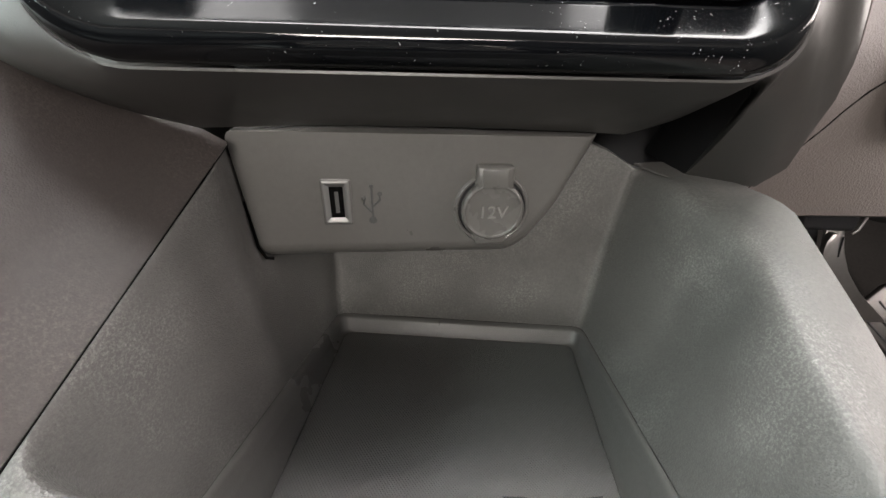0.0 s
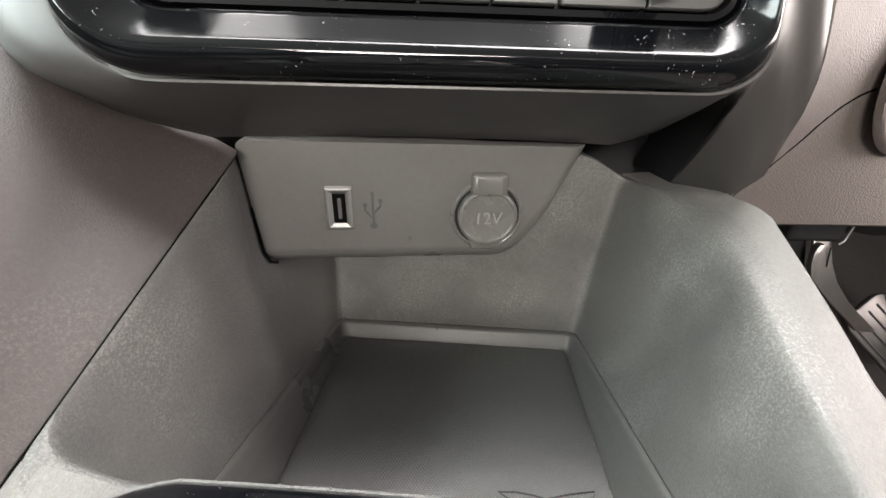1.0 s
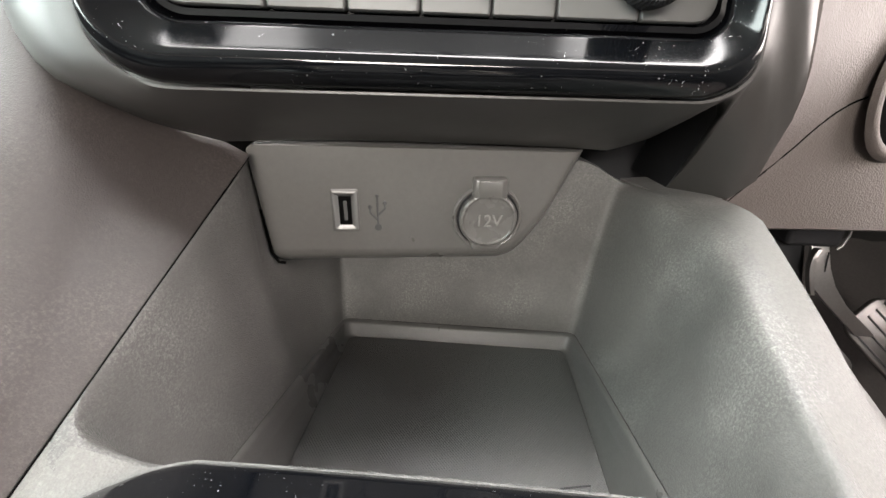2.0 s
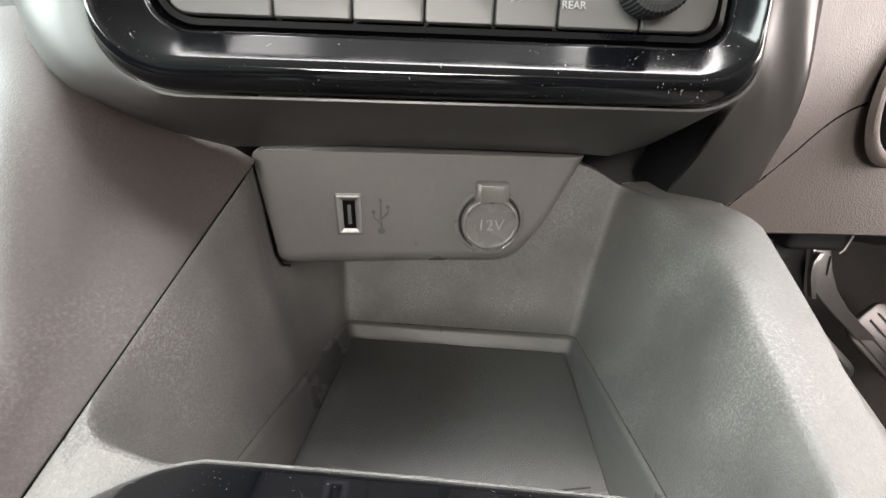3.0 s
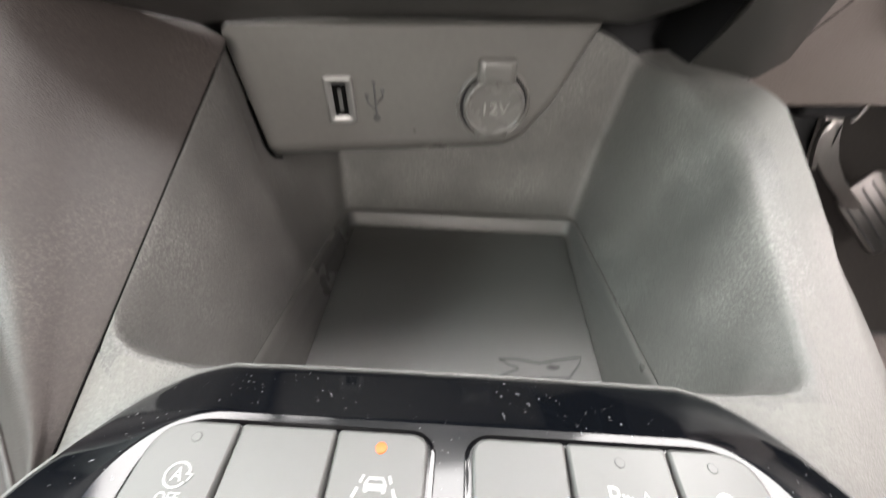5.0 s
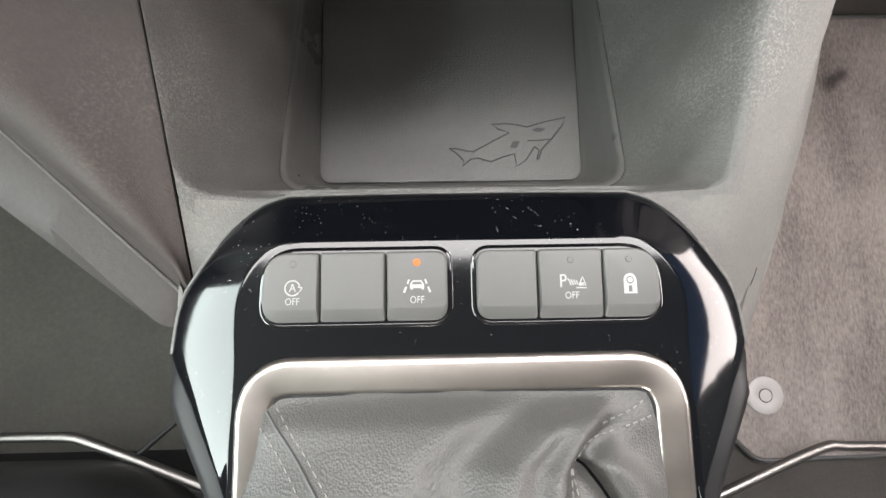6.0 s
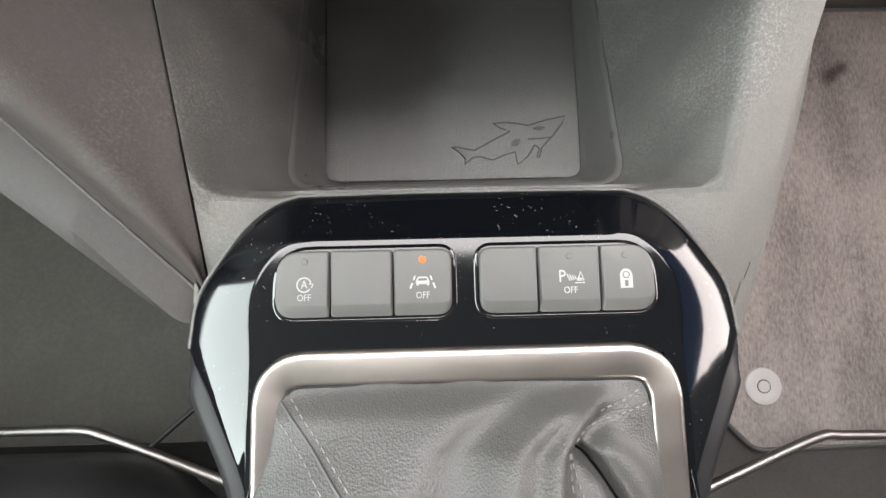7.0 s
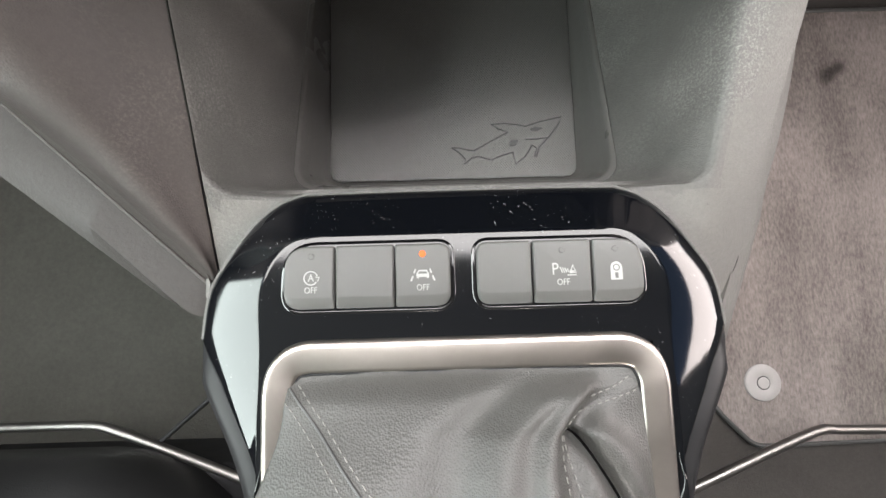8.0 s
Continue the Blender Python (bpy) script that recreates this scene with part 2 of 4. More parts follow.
def spread(fine, n):
    run = [0.0]
    for a, b in zip(fine, fine[1:]):
        run.append(run[-1] + (b - a).length)
    out, i = [], 0
    for k in range(n):
        s = run[-1] * k / (n - 1)
        while i < len(run) - 2 and run[i + 1] < s:
            i += 1
        f = (s - run[i]) / max(run[i + 1] - run[i], 1e-9)
        out.append(fine[i].lerp(fine[i + 1], min(max(f, 0), 1)))
    return out


def loft(rows, closed=False, cap=False):
    """A sheet through rows of points, all of one length."""
    bm = bmesh.new()
    grid = [[bm.verts.new(w(p)) for p in row] for row in rows]
    n = len(rows[0])
    for a, b in zip(grid, grid[1:]):
        for i in range(n if closed else n - 1):
            j = (i + 1) % n
            bm.faces.new((a[i], a[j], b[j], b[i]))
    if cap:
        bm.faces.new(grid[-1])
        if cap == 2:
            bm.faces.new(list(reversed(grid[0])))
    return bm


def between(a, b, n, bow=0.0, way=(0, 0, 1)):
    """Rows that lead from curve a to curve b, bowed along a way."""
    rows = []
    for k in range(n + 1):
        t = k / n
        rows.append([p.lerp(q, t) + Vector(way) * bow * 4 * t * (1 - t) for p, q in zip(a, b)])
    return rows


def tube(points, r, sides=10, bm=None, flat=1.0):
    bm = bm or bmesh.new()
    pts = [Vector(p) for p in points]
    rings, up = [], None
    for i, p in enumerate(pts):
        way = (pts[min(i + 1, len(pts) - 1)] - pts[max(i - 1, 0)]).normalized()
        side = way.cross(Vector((0, 0, 1)))
        side = side.normalized() if side.length > 1e-3 else Vector((1, 0, 0))
        up = side.cross(way)
        rings.append([bm.verts.new(w(p + r * (math.cos(a) * side + flat * math.sin(a) * up))) for a in (2 * math.pi * k / sides for k in range(sides))])
    for a, b in zip(rings, rings[1:]):
        for i in range(sides):
            j = (i + 1) % sides
            bm.faces.new((a[i], a[j], b[j], b[i]))
    bm.faces.new(rings[-1])
    bm.faces.new(list(reversed(rings[0])))
    return bm


def outline(corners, radii, seg=7):
    """A closed plane outline with rounded corners."""
    out, n = [], len(corners)
    for i, (c, r) in enumerate(zip(corners, radii)):
        c, a, b = Vector(c), Vector(corners[i - 1]), Vector(corners[(i + 1) % n])
        u, v = (a - c).normalized(), (b - c).normalized()
        half = math.acos(max(-1, min(1, u.dot(v)))) / 2
        d = min(r / math.tan(half), 0.49 * (a - c).length, 0.49 * (b - c).length)
        p, q = c + u * d, c + v * d
        for k in range(seg + 1):
            t = k / seg
            out.append((p * (1 - t) + c * t) * (1 - t) + (c * (1 - t) + q * t) * t)
    return out


def inset(loop, d):
    n, out = len(loop), []
    area = sum(loop[i - 1].x * loop[i].y - loop[i].x * loop[i - 1].y for i in range(n))
    s = 1 if area > 0 else -1
    for i in range(n):
        t = (loop[(i + 1) % n] - loop[i - 1]).normalized()
        out.append(loop[i] + Vector((-t.y, t.x)) * d * s)
    return out


def shrink(corners, by):
    """The corners of a plane outline with each side moved inwards; by lists the sides, each from the corner before to its own."""
    n = len(corners)
    pts = [Vector(c) for c in corners]
    s = 1 if sum(pts[i - 1].x * pts[i].y - pts[i].x * pts[i - 1].y for i in range(n)) > 0 else -1
    out = []
    for i in range(n):
        u, v = (pts[i] - pts[i - 1]).normalized(), (pts[(i + 1) % n] - pts[i]).normalized()
        nu, nv = Vector((-u.y, u.x)) * s, Vector((-v.y, v.x)) * s
        turn = nu.x * nv.y - nu.y * nv.x
        a, b = by[i], by[(i + 1) % n]
        out.append(pts[i] + Vector((a * nv.y - b * nu.y, b * nu.x - a * nv.x)) / turn)
    return out


def slab(loop, levels, place, cap=2):
    """A solid from a plane outline: levels are (inset, height), place lays (a, b, height) into the world."""
    rows = []
    for d, h in levels:
        rows.append([place(p.x, p.y, h) for p in (inset(loop, d) if d else loop)])
    return loft(rows, closed=True, cap=cap)


def box(x0, x1, y0, y1, z0, z1, bm=None):
    bm = bm or bmesh.new()
    m = Matrix.Translation(w(((x0 + x1) / 2, (y0 + y1) / 2, (z0 + z1) / 2))) @ Matrix.Diagonal(((x1 - x0) / 1000, (y1 - y0) / 1000, (z1 - z0) / 1000, 1))
    bmesh.ops.create_cube(bm, size=1, matrix=m)
    return bm


def lettering(name, words, size, m, material, parent, depth=0.0003):
    """Raised or printed characters, turned into a mesh. m lays the text's plane into the world."""
    cu = bpy.data.curves.new(name, "FONT")
    cu.body, cu.size, cu.extrude, cu.align_x, cu.align_y = words, size / 1000, depth, "CENTER", "CENTER"
    cu.resolution_u = 3
    tmp = bpy.data.objects.new(name, cu)
    scene.collection.objects.link(tmp)
    me = bpy.data.meshes.new_from_object(tmp.evaluated_get(bpy.context.evaluated_depsgraph_get()))
    bpy.data.objects.remove(tmp)
    me.transform(m)
    me.materials.clear()
    me.materials.append(material)
    ob = new(name, me)
    ob.parent = parent
    ob.matrix_parent_inverse = home(parent).inverted()
    return ob


def smooth01(t):
    t = min(max(t, 0.0), 1.0)
    return t * t * (3 - 2 * t)


def field_z(y):
    """The trim's centre field: nearly level round the switches, rising behind them."""
    return -0.10 * (max(y, -62.0) + 34) if y < -34 else -0.02 * (y + 34)


def trim_edges():
    """The crease round the flat field and the outer edge, matched point by point, from one rear end to the other."""
    side_c = [Vector((-79, y, 0)) for y in np.linspace(-180, -19, 24)]
    corner_c = [Vector((-79 + 23 - 23 * math.cos(a), -19 + 23 * math.sin(a), 0)) for a in np.linspace(0, math.pi / 2, 16)[1:]]
    front_c = [Vector((x, 4, 0)) for x in np.linspace(-56, 0, 14)[1:]]
    side_e = rail([(-58, -180, -8), (-77.5, -92, -6), (-94.5, -58, -7), (-102.5, -45, -7.5), (-107.5, -36, -7.5)], 24)
    corner_e = rail([(-107.5, -36, -7.5), (-105, -17, -7.2), (-98.5, -5, -7.2), (-87.5, 10.5, -7.8), (-76, 20, -8.0), (-66, 23.4, -8)], 16)[1:]
    front_e = [Vector((x, 23.4 + 0.5 * (1 - (x / 66) ** 2), -8)) for x in np.linspace(-66, 0, 14)[1:]]
    c, e = side_c + corner_c + front_c, side_e + corner_e + front_e
    for p, q in zip(c, e):
        p.z = field_z(p.y)
        wide = (q - p).xy.length
        q.z = -0.10 * (max(p.y, -62.0) + 34) - 0.215 * wide - 0.02 * max(0, q.y + 30) * 0.8
    flip = lambda pts: [Vector((-p.x, p.y, p.z)) for p in reversed(pts[:-1])]
    return c + flip(c), e + flip(e)


# ---- cabin shell ----
def cabin():
    tagged(part("floor", box(-760, 760, -1700, 800, -400, -352), DARK, smooth=False), "dark metal car floor under the carpets", "floor", kind="structure")
    tagged(part("ceiling", box(-760, 760, -1700, 100, 800, 830), HEADLINER_SHADED, smooth=False), "unseen woven headliner, darkened in place of the camera holder's shade", "ceiling", kind="structure")
    for name, x0, x1 in (("wall_left", -760, -715), ("wall_right", 715, 760)):
        sill, back = (200, -535) if x0 < 0 else (100, -122)
        bm = box(x0, x1, -1700, 800, -400, sill)
        box(x0, x1, -1700, back, sill, 800, bm)
        front = 160 if x0 < 0 else 330
        box(x0, x1, front, 800, sill, 800, bm)
        box(x0, x1, back, front, 730, 800, bm)
        words = "dark grained door and pillar trim with a window opening" if x0 < 0 else "dark grained door trim with a window opening"
        tagged(part(name, bm, TRIM_DARK, smooth=False), words, "car door", kind="structure")
    # plain unseen boxes, added to keep daylight out of the footwells
    for name, x0, x1, y0, z0 in (("dashboard_right", 150, 715, 285, 0), ("dashboard_left", -715, -176, 235, -10)):
        tagged(part(name, box(x0, x1, y0, 760, z0, 330), TRIM_DARK, bevel=45), "unseen dark grained dashboard body, added to block light", "dashboard", kind="structure")
    tagged(part("dashboard_top", box(-176, 150, 262, 760, 60, 330), TRIM_DARK, bevel=30), "dark grained top of the dashboard", "dashboard", kind="structure")
    bm = box(-715, 715, 760, 800, -400, 385)
    tagged(part("wall_front", bm, DARK, smooth=False), "dark bulkhead under the windscreen opening", "bulkhead", kind="structure")
    bm = box(-715, 715, -1700, -1660, -400, 475)
    box(-715, 715, -1700, -1660, 795, 800, bm)
    tagged(part("wall_rear", bm, TRIM_DARK, smooth=False), "dark rear of the cabin with a window opening", "cabin wall", kind="structure")


cabin()


# ---- carpets ----
def carpets():

    def sheet(x0, x1, y0, y1, nx, ny):
        rows = []
        for j in range(ny + 1):
            y = y0 + (y1 - y0) * j / ny
            row = []
            for i in range(nx + 1):
                x = x0 + (x1 - x0) * i / nx
                z = -332 + 3 * noise.noise((x / 90, y / 90, 3)) + 2.5 * noise.noise((x / 25, y / 25, 1)) + max(0, y - 330) * 0.75
                row.append(Vector((x, y, z)))
            rows.append(row)
        return rows

    right = part("carpet", loft(sheet(100, 715, -900, 600, 60, 120)), CARPET_BASE, solid=18)
    tagged(right, "grey-brown carpet on the driver's side floor", "carpet", kind="structure")
    left = part("carpet", loft(sheet(-715, -100, -900, 600, 60, 120)), CARPET_DARK, solid=18)
    tagged(left, "dark grey-green carpet on the passenger's floor", "carpet", kind="structure")


carpets()


def floor_mat():
    m = thing("floor_mat", (440, 0, -330), "worn brown-grey driver's floor mat with dark piped edge", "floor mat")
    loop = outline([(338, -200), (690, -194), (690, 322), (180, 322), (190, 200), (262, -60), (298, -158)], (30, 20, 20, 20, 60, 60, 60), 9)
    dense = []
    for i, p in enumerate(loop):
        q = loop[(i + 1) % len(loop)]
        n = max(1, int((q - p).length / 12))
        dense += [p.lerp(q, k / n) for k in range(n)]
    top = lambda a, b: -324.5 + 1.2 * noise.noise((a / 70, b / 70, 7))
    part("carpet_sheet", slab(dense, [(0, -9), (0, -1), (1.5, 0)], lambda a, b, h: Vector((a, b, top(a, b) + h))), CARPET, m, "worn brown-grey pile with streaks")
    part("piping", tube([Vector((p.x, p.y, top(p.x, p.y) - 0.5)) for p in dense + dense[:1]], 2.6, 8), RUBBER_EDGE, m, "dark piped edge")


floor_mat()


# ---- centre console: pocket, rims and outer sides ----
def crest(x, y):
    """Height of the pocket's rim: high at the cheek, low behind, rising along the driver's side."""
    left = -15 + 0.465 * min(max(y, 0), 137)
    right = min(-15.5 + 0.25 * max(y, 0), 30)
    middle = min(-12.5, left, right) + 0.2 * max(0, y - 60) + 26 * smooth01((y - 200) / 10)
    a, b = smooth01((x + 105) / 26), smooth01((x - 70) / 36)
    return (left * (1 - a) + middle * a) * (1 - b) + right * b


def rim_outer(y):
    """Across and height of the rim's outer edge."""
    return 146 + 0.02 * max(y - 80, 0) - 0.0010 * max(30 - y, 0) ** 2, min(-38 + 0.465 * y, 31)


def rim_z(x, y):
    xi, zi = rim_inner(y), min(-15.5 + 0.25 * y, 30)
    xo, zo = rim_outer(y)
    t = (x - xi) / (xo - xi)
    return zi + (zo + 2.2 - zi) * t + 3.0 * t * (1 - t)


def land_z(x, y):
    """The land beside the pocket's rear corner on the driver's side."""
    f = smooth01((x - 88) / 22)
    return -12.5 * (1 - f) + rim_z(max(x, 107), y) * f


def rim_shift(y):
    """The driver's wall runs outwards towards the front, and back in at its end."""
    return 0.14 * min(max(y - 24, 0), 96) - 0.28 * max(y - 145, 0)


def rim_inner(y):
    return 107.2 + rim_shift(y) if y > 24 else 107.2 + 0.14 * (y - 24)


def pocket_ring(xl, xr, y0, y1, r_rear, r_front, z=None, lower=0.0, blend=0.0):
    loop = outline([(xl, y0), (xr, y0), (xr, y1), (xl, y1)], (r_rear, r_rear, r_front, r_front), 8)
    dense = []
    for i, p in enumerate(loop):
        q = loop[(i + 1) % len(loop)]
        n = 16 if i % 9 == 8 else 1
        dense += [p.lerp(q, k / n) for k in range(n)]
    out = []
    for p in dense:
        top = crest(p.x, p.y) - lower
        out.append(Vector((p.x, p.y, top if z is None else z + blend * (top - z))))
    return out


def console():
    con = thing("center_console", (0, 100, -330), "grained dark grey plastic centre console with an open storage pocket", "car console")
    ring = pocket_ring

    def taper(rows, drop, narrow):
        """Lowers and narrows a ring towards the front."""
        out = []
        for p in rows:
            t = min(max((p.y - 45) / 160, 0), 1)
            out.append(Vector((p.x * (1 - narrow * t), p.y, p.z - drop * t)))
        return out

    def slant(rows):
        """The driver's wall runs outwards towards the front."""
        return [Vector((p.x + rim_shift(p.y) * min(max(p.x, 0) / 100, 1) + 0.022 * p.y * min(max(-p.x, 0) / 100, 1), p.y, p.z)) for p in rows]

    def kink(rows, start=129):
        """Where the socket panel begins the passenger's wall steps outwards, then closes in towards the front corner."""
        return [Vector((p.x - (8 * smooth01((p.y - start) / 14) - 15 * smooth01((p.y - 168) / 42)) * smooth01(-p.x / 80), p.y, p.z)) for p in rows]

    def fit_top(rows, lower):
        return [Vector((p.x, p.y, crest(p.x, p.y) - lower)) for p in rows]

    def lip(rows):
        return [Vector((p.x, p.y, land_z(p.x, p.y) - 0.15 if p.x > 60 and p.y < 60 else rim_z(p.x, p.y) if p.x > 107 and p.y < 195 else crest(p.x, p.y) - 0.4)) for p in rows]

    rows = [lip(kink(slant(ring(-106, 119, 15, 219, 12, 16)))), lip(kink(slant(ring(-105.9, 114.5, 18.5, 216, 12, 13)))), lip(kink(slant(ring(-105.8, 111.2, 21.5, 213, 12, 10)))), lip(kink(slant(ring(-105.7, 109.2, 23.2, 213, 12, 10)))),
            fit_top(kink(slant(ring(-105.5, 107.4, 24.2, 213, 12, 9))), 1.0), fit_top(kink(slant(ring(-105.0, 105.6, 25.4, 213, 12, 6))), 3.2),
            fit_top(kink(slant(ring(-104.4, 104, 26.6, 213, 12, 5))), 7), kink(slant(ring(-102, 99.5, 28.5, 213, 12, 5, z=-22, blend=0.25))),
            kink(slant(ring(-97, 96, 32, 213, 13, 5, z=-37))), taper(ring(-88.5, 89.5, 38, 205.7, 15, 7, z=-57), 22, 0.05)]
    part("pocket_wall", loft(rows, closed=True), PLASTIC, con, "grained plastic inner walls of the pocket", solid=0.8)
    rows = [taper(ring(-88.3, 89.3, 38.2, 205.5, 15, 7, z=-57.3), 22, 0.05), taper(ring(-87.0, 88.0, 39.4, 204.2, 15, 7, z=-57.7), 22, 0.05), taper(ring(-86.2, 87.2, 40.2, 203.1, 15, 7, z=-58.4), 22, 0.05), taper(ring(-85.6, 86.6, 40.8, 202.2, 15, 7, z=-59.8), 22, 0.05), taper(ring(-84.4, 85.4, 42, 198.6, 15, 8, z=-66.8), 21.5, 0.05), taper(ring(-83.8, 84.8, 42.6, 198.1, 15, 8, z=-68.6), 20.5, 0.05),
            taper(ring(-79.5, 80.5, 46, 197.6, 13, 8, z=-80), 9.5, 0.02), ring(-76.5, 77.5, 49, 196.8, 11, 7, z=-89), ring(-73, 74, 52, 192.2, 10, 6, z=-90.5)]
    part("pocket_floor", loft(rows, closed=True, cap=1), TRAY, con, "raised lip and floor of the pocket", solid=0.15)
    # added closures: a near-black wall for the cavity's shade, a cover against light
    part("cavity_shade_wall", box(-118, 150, 255, 259, -80, 115), DARK, con, "added near-black wall standing in for the shade under the stack")
    part("light_cover", box(-118, 124, 165, 259, 110, 113), DARK, con, "unseen dark cover added to keep light out behind the stack")
    # driver's side rim and outer side
    _, edge = trim_edges()
    side = [(p.y, p.x) for p in edge[len(edge) // 2 :]]

    def trim_side(y):
        """Half width of the trim at its rear part."""
        near = [q for q in side if q[0] <= -36]
        return max(60.0, float(np.interp(y, [q[0] for q in reversed(near)], [q[1] for q in reversed(near)])))

    rows = []
    for k in range(51):
        y = -170 + 395 * k / 50
        if y >= -14:
            xo, zo = rim_outer(y)
            f = smooth01((28 - y) / 42)
            xi = (rim_inner(y) + 5) * (1 - f) + (xo - 16) * f
            zi = rim_z(xi, y) - 0.12
        else:
            xo, zo = max(144.1 + 0.4 * (y + 14), trim_side(y) - 2), -44.5
            xi = xo - 16
            zi = rim_z(xi + 144.1 - xo, -14)
        shift, at_y = (0, y) if y >= -14 else (144.1 - xo, -14)
        z_at = lambda x: rim_z(x + shift, at_y)
        rows.append(rail([(xi, y, zi), (xi * 0.7 + xo * 0.3, y, z_at(xi * 0.7 + xo * 0.3)), (xi * 0.3 + xo * 0.7, y, z_at(xi * 0.3 + xo * 0.7)), (xo - 4, y, z_at(xo - 4) - 0.5), (xo - 0.5, y, zo - 1.5), (xo + 1, y, zo - 7), (xo + 2, y, zo - 16), (xo + 3, y, zo - 60), (xo + 10, y, -335)], 36))
    part("outer_side", loft(rows), PLASTIC_PLAIN, con, "broad rounded rim and outer side facing the driver", solid=3, face=(500, 20, 500))
    # passenger's side below the trim
    rows = []
    for k in range(21):
        y = -170 + 160 * k / 20
        xo = -(trim_side(y) - 3) if y < -38 else -(116 - 0.45 * max(-18 - y, 0))
        rows.append(rail([(xo + 22, y, -16), (xo + 4, y, -20), (xo, y, -34), (xo - 3, y, -110), (xo - 10, y, -335)], 18))
    part("outer_side", loft(rows), PLASTIC_PLAIN, con, "outer side facing the passenger", solid=3, face=(-500, -100, 400))
    # flat land between the pocket and the trim, both corners
    rows, rows2 = [], []
    for k in range(13):
        y = -44 + 66 * k / 12
        seam_z = -15.5 + 0.465 * max(y, -12)
        rows.append([Vector((-60 - 46 * i / 12, y, -12.5 + (seam_z + 12.5) * smooth01((i / 12 - 0.3) / 0.7))) for i in range(13)])
        row = []
        for i in range(25):
            x = 60 + 78 * i / 24
            row.append(Vector((x, y, land_z(x, y))))
        rows2.append(row)
    part("shoulder", loft(rows), PLASTIC_PLAIN, con, solid=2)
    part("shoulder", loft(rows2), PLASTIC_PLAIN, con, solid=2)
    # passenger's cheek: rises from the pocket's seam, folds over and falls to the piping
    n = 41
    seam_line = [Vector((-106.9 + 0.022 * y , y, -15.6 + 0.465 * max(y, -12))) for y in np.linspace(-16, 143, n)]
    fold_line = rail([(-107.5, -16, -22), (-111, -2, -12), (-122, 16, 3.5), (-134.5, 35, 20), (-148, 52, 40), (-161.5, 73, 65), (-175, 97, 89), (-188, 117, 112)], n)
    rows = []
    for k, (a, f) in enumerate(zip(seam_line, fold_line)):
        u = k / (n - 1)
        p = Vector((-109 - 190 * u, -16 + 168 * u, -24 + 4 * u))
        start, end = a.lerp(f, 0.36), f.lerp(p, 0.58) + Vector((0, 0, 5 * u))
        bend = [(1 - t) ** 2 * start + 2 * t * (1 - t) * (2 * f - 0.5 * (start + end)) + t * t * end for t in (0.0, 0.2, 0.4, 0.6, 0.8, 1.0)]
        rows.append([a] + rail([a + Vector((-0.7, 0, 0.8))] + bend + [p], 30))
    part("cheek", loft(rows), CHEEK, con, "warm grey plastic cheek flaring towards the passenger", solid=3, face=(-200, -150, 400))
    rows2 = []
    for k in range(65):
        u = (k / 64) ** 1.6
        p = Vector((-109 - 190 * u, -16 + 168 * u, -24 + 4 * u))
        e = Vector((-113 - 190 * u, -40 + 154 * u, -24 + 4 * u))
        # the flank's end beside the trim is rounded off
        e = p.lerp(e, 0.03 + 0.97 * math.sqrt(1 - (1 - min(u / 0.15, 1)) ** 2))
        rows2.append(rail([p + Vector((0, -0.6, 0)), p.lerp(e, 0.5) + Vector((0, 0, 2)), e, e + Vector((2, 1, -10)), e + Vector((14, 16, -80)), e + Vector((30, 40, -300))], 20))
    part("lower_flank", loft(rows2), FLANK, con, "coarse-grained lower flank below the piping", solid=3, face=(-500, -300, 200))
    part("joint", tube([(-106.1 + 0.022 * y, y, -15.35 + 0.465 * max(y, -12)) for y in np.linspace(-14, 141, 40)], 0.24, 8), GAP, con, "dark joint along the cheek")
    seam = [(131.0, -6), (130.2, -10), (127.5, -17), (124.8, -22.5)]
    part("joint", tube([(x, y, land_z(x, y) + 0.05) for x, y in seam], 0.16, 8), GAP, con, "fine joint in the rim beside the trim")
    part("piping", tube([(-109 - 190 * k / 20, -16 + 168 * k / 20, -23 + 4 * k / 20) for k in range(21)], 0.9, 8), CHEEK, con)


console()


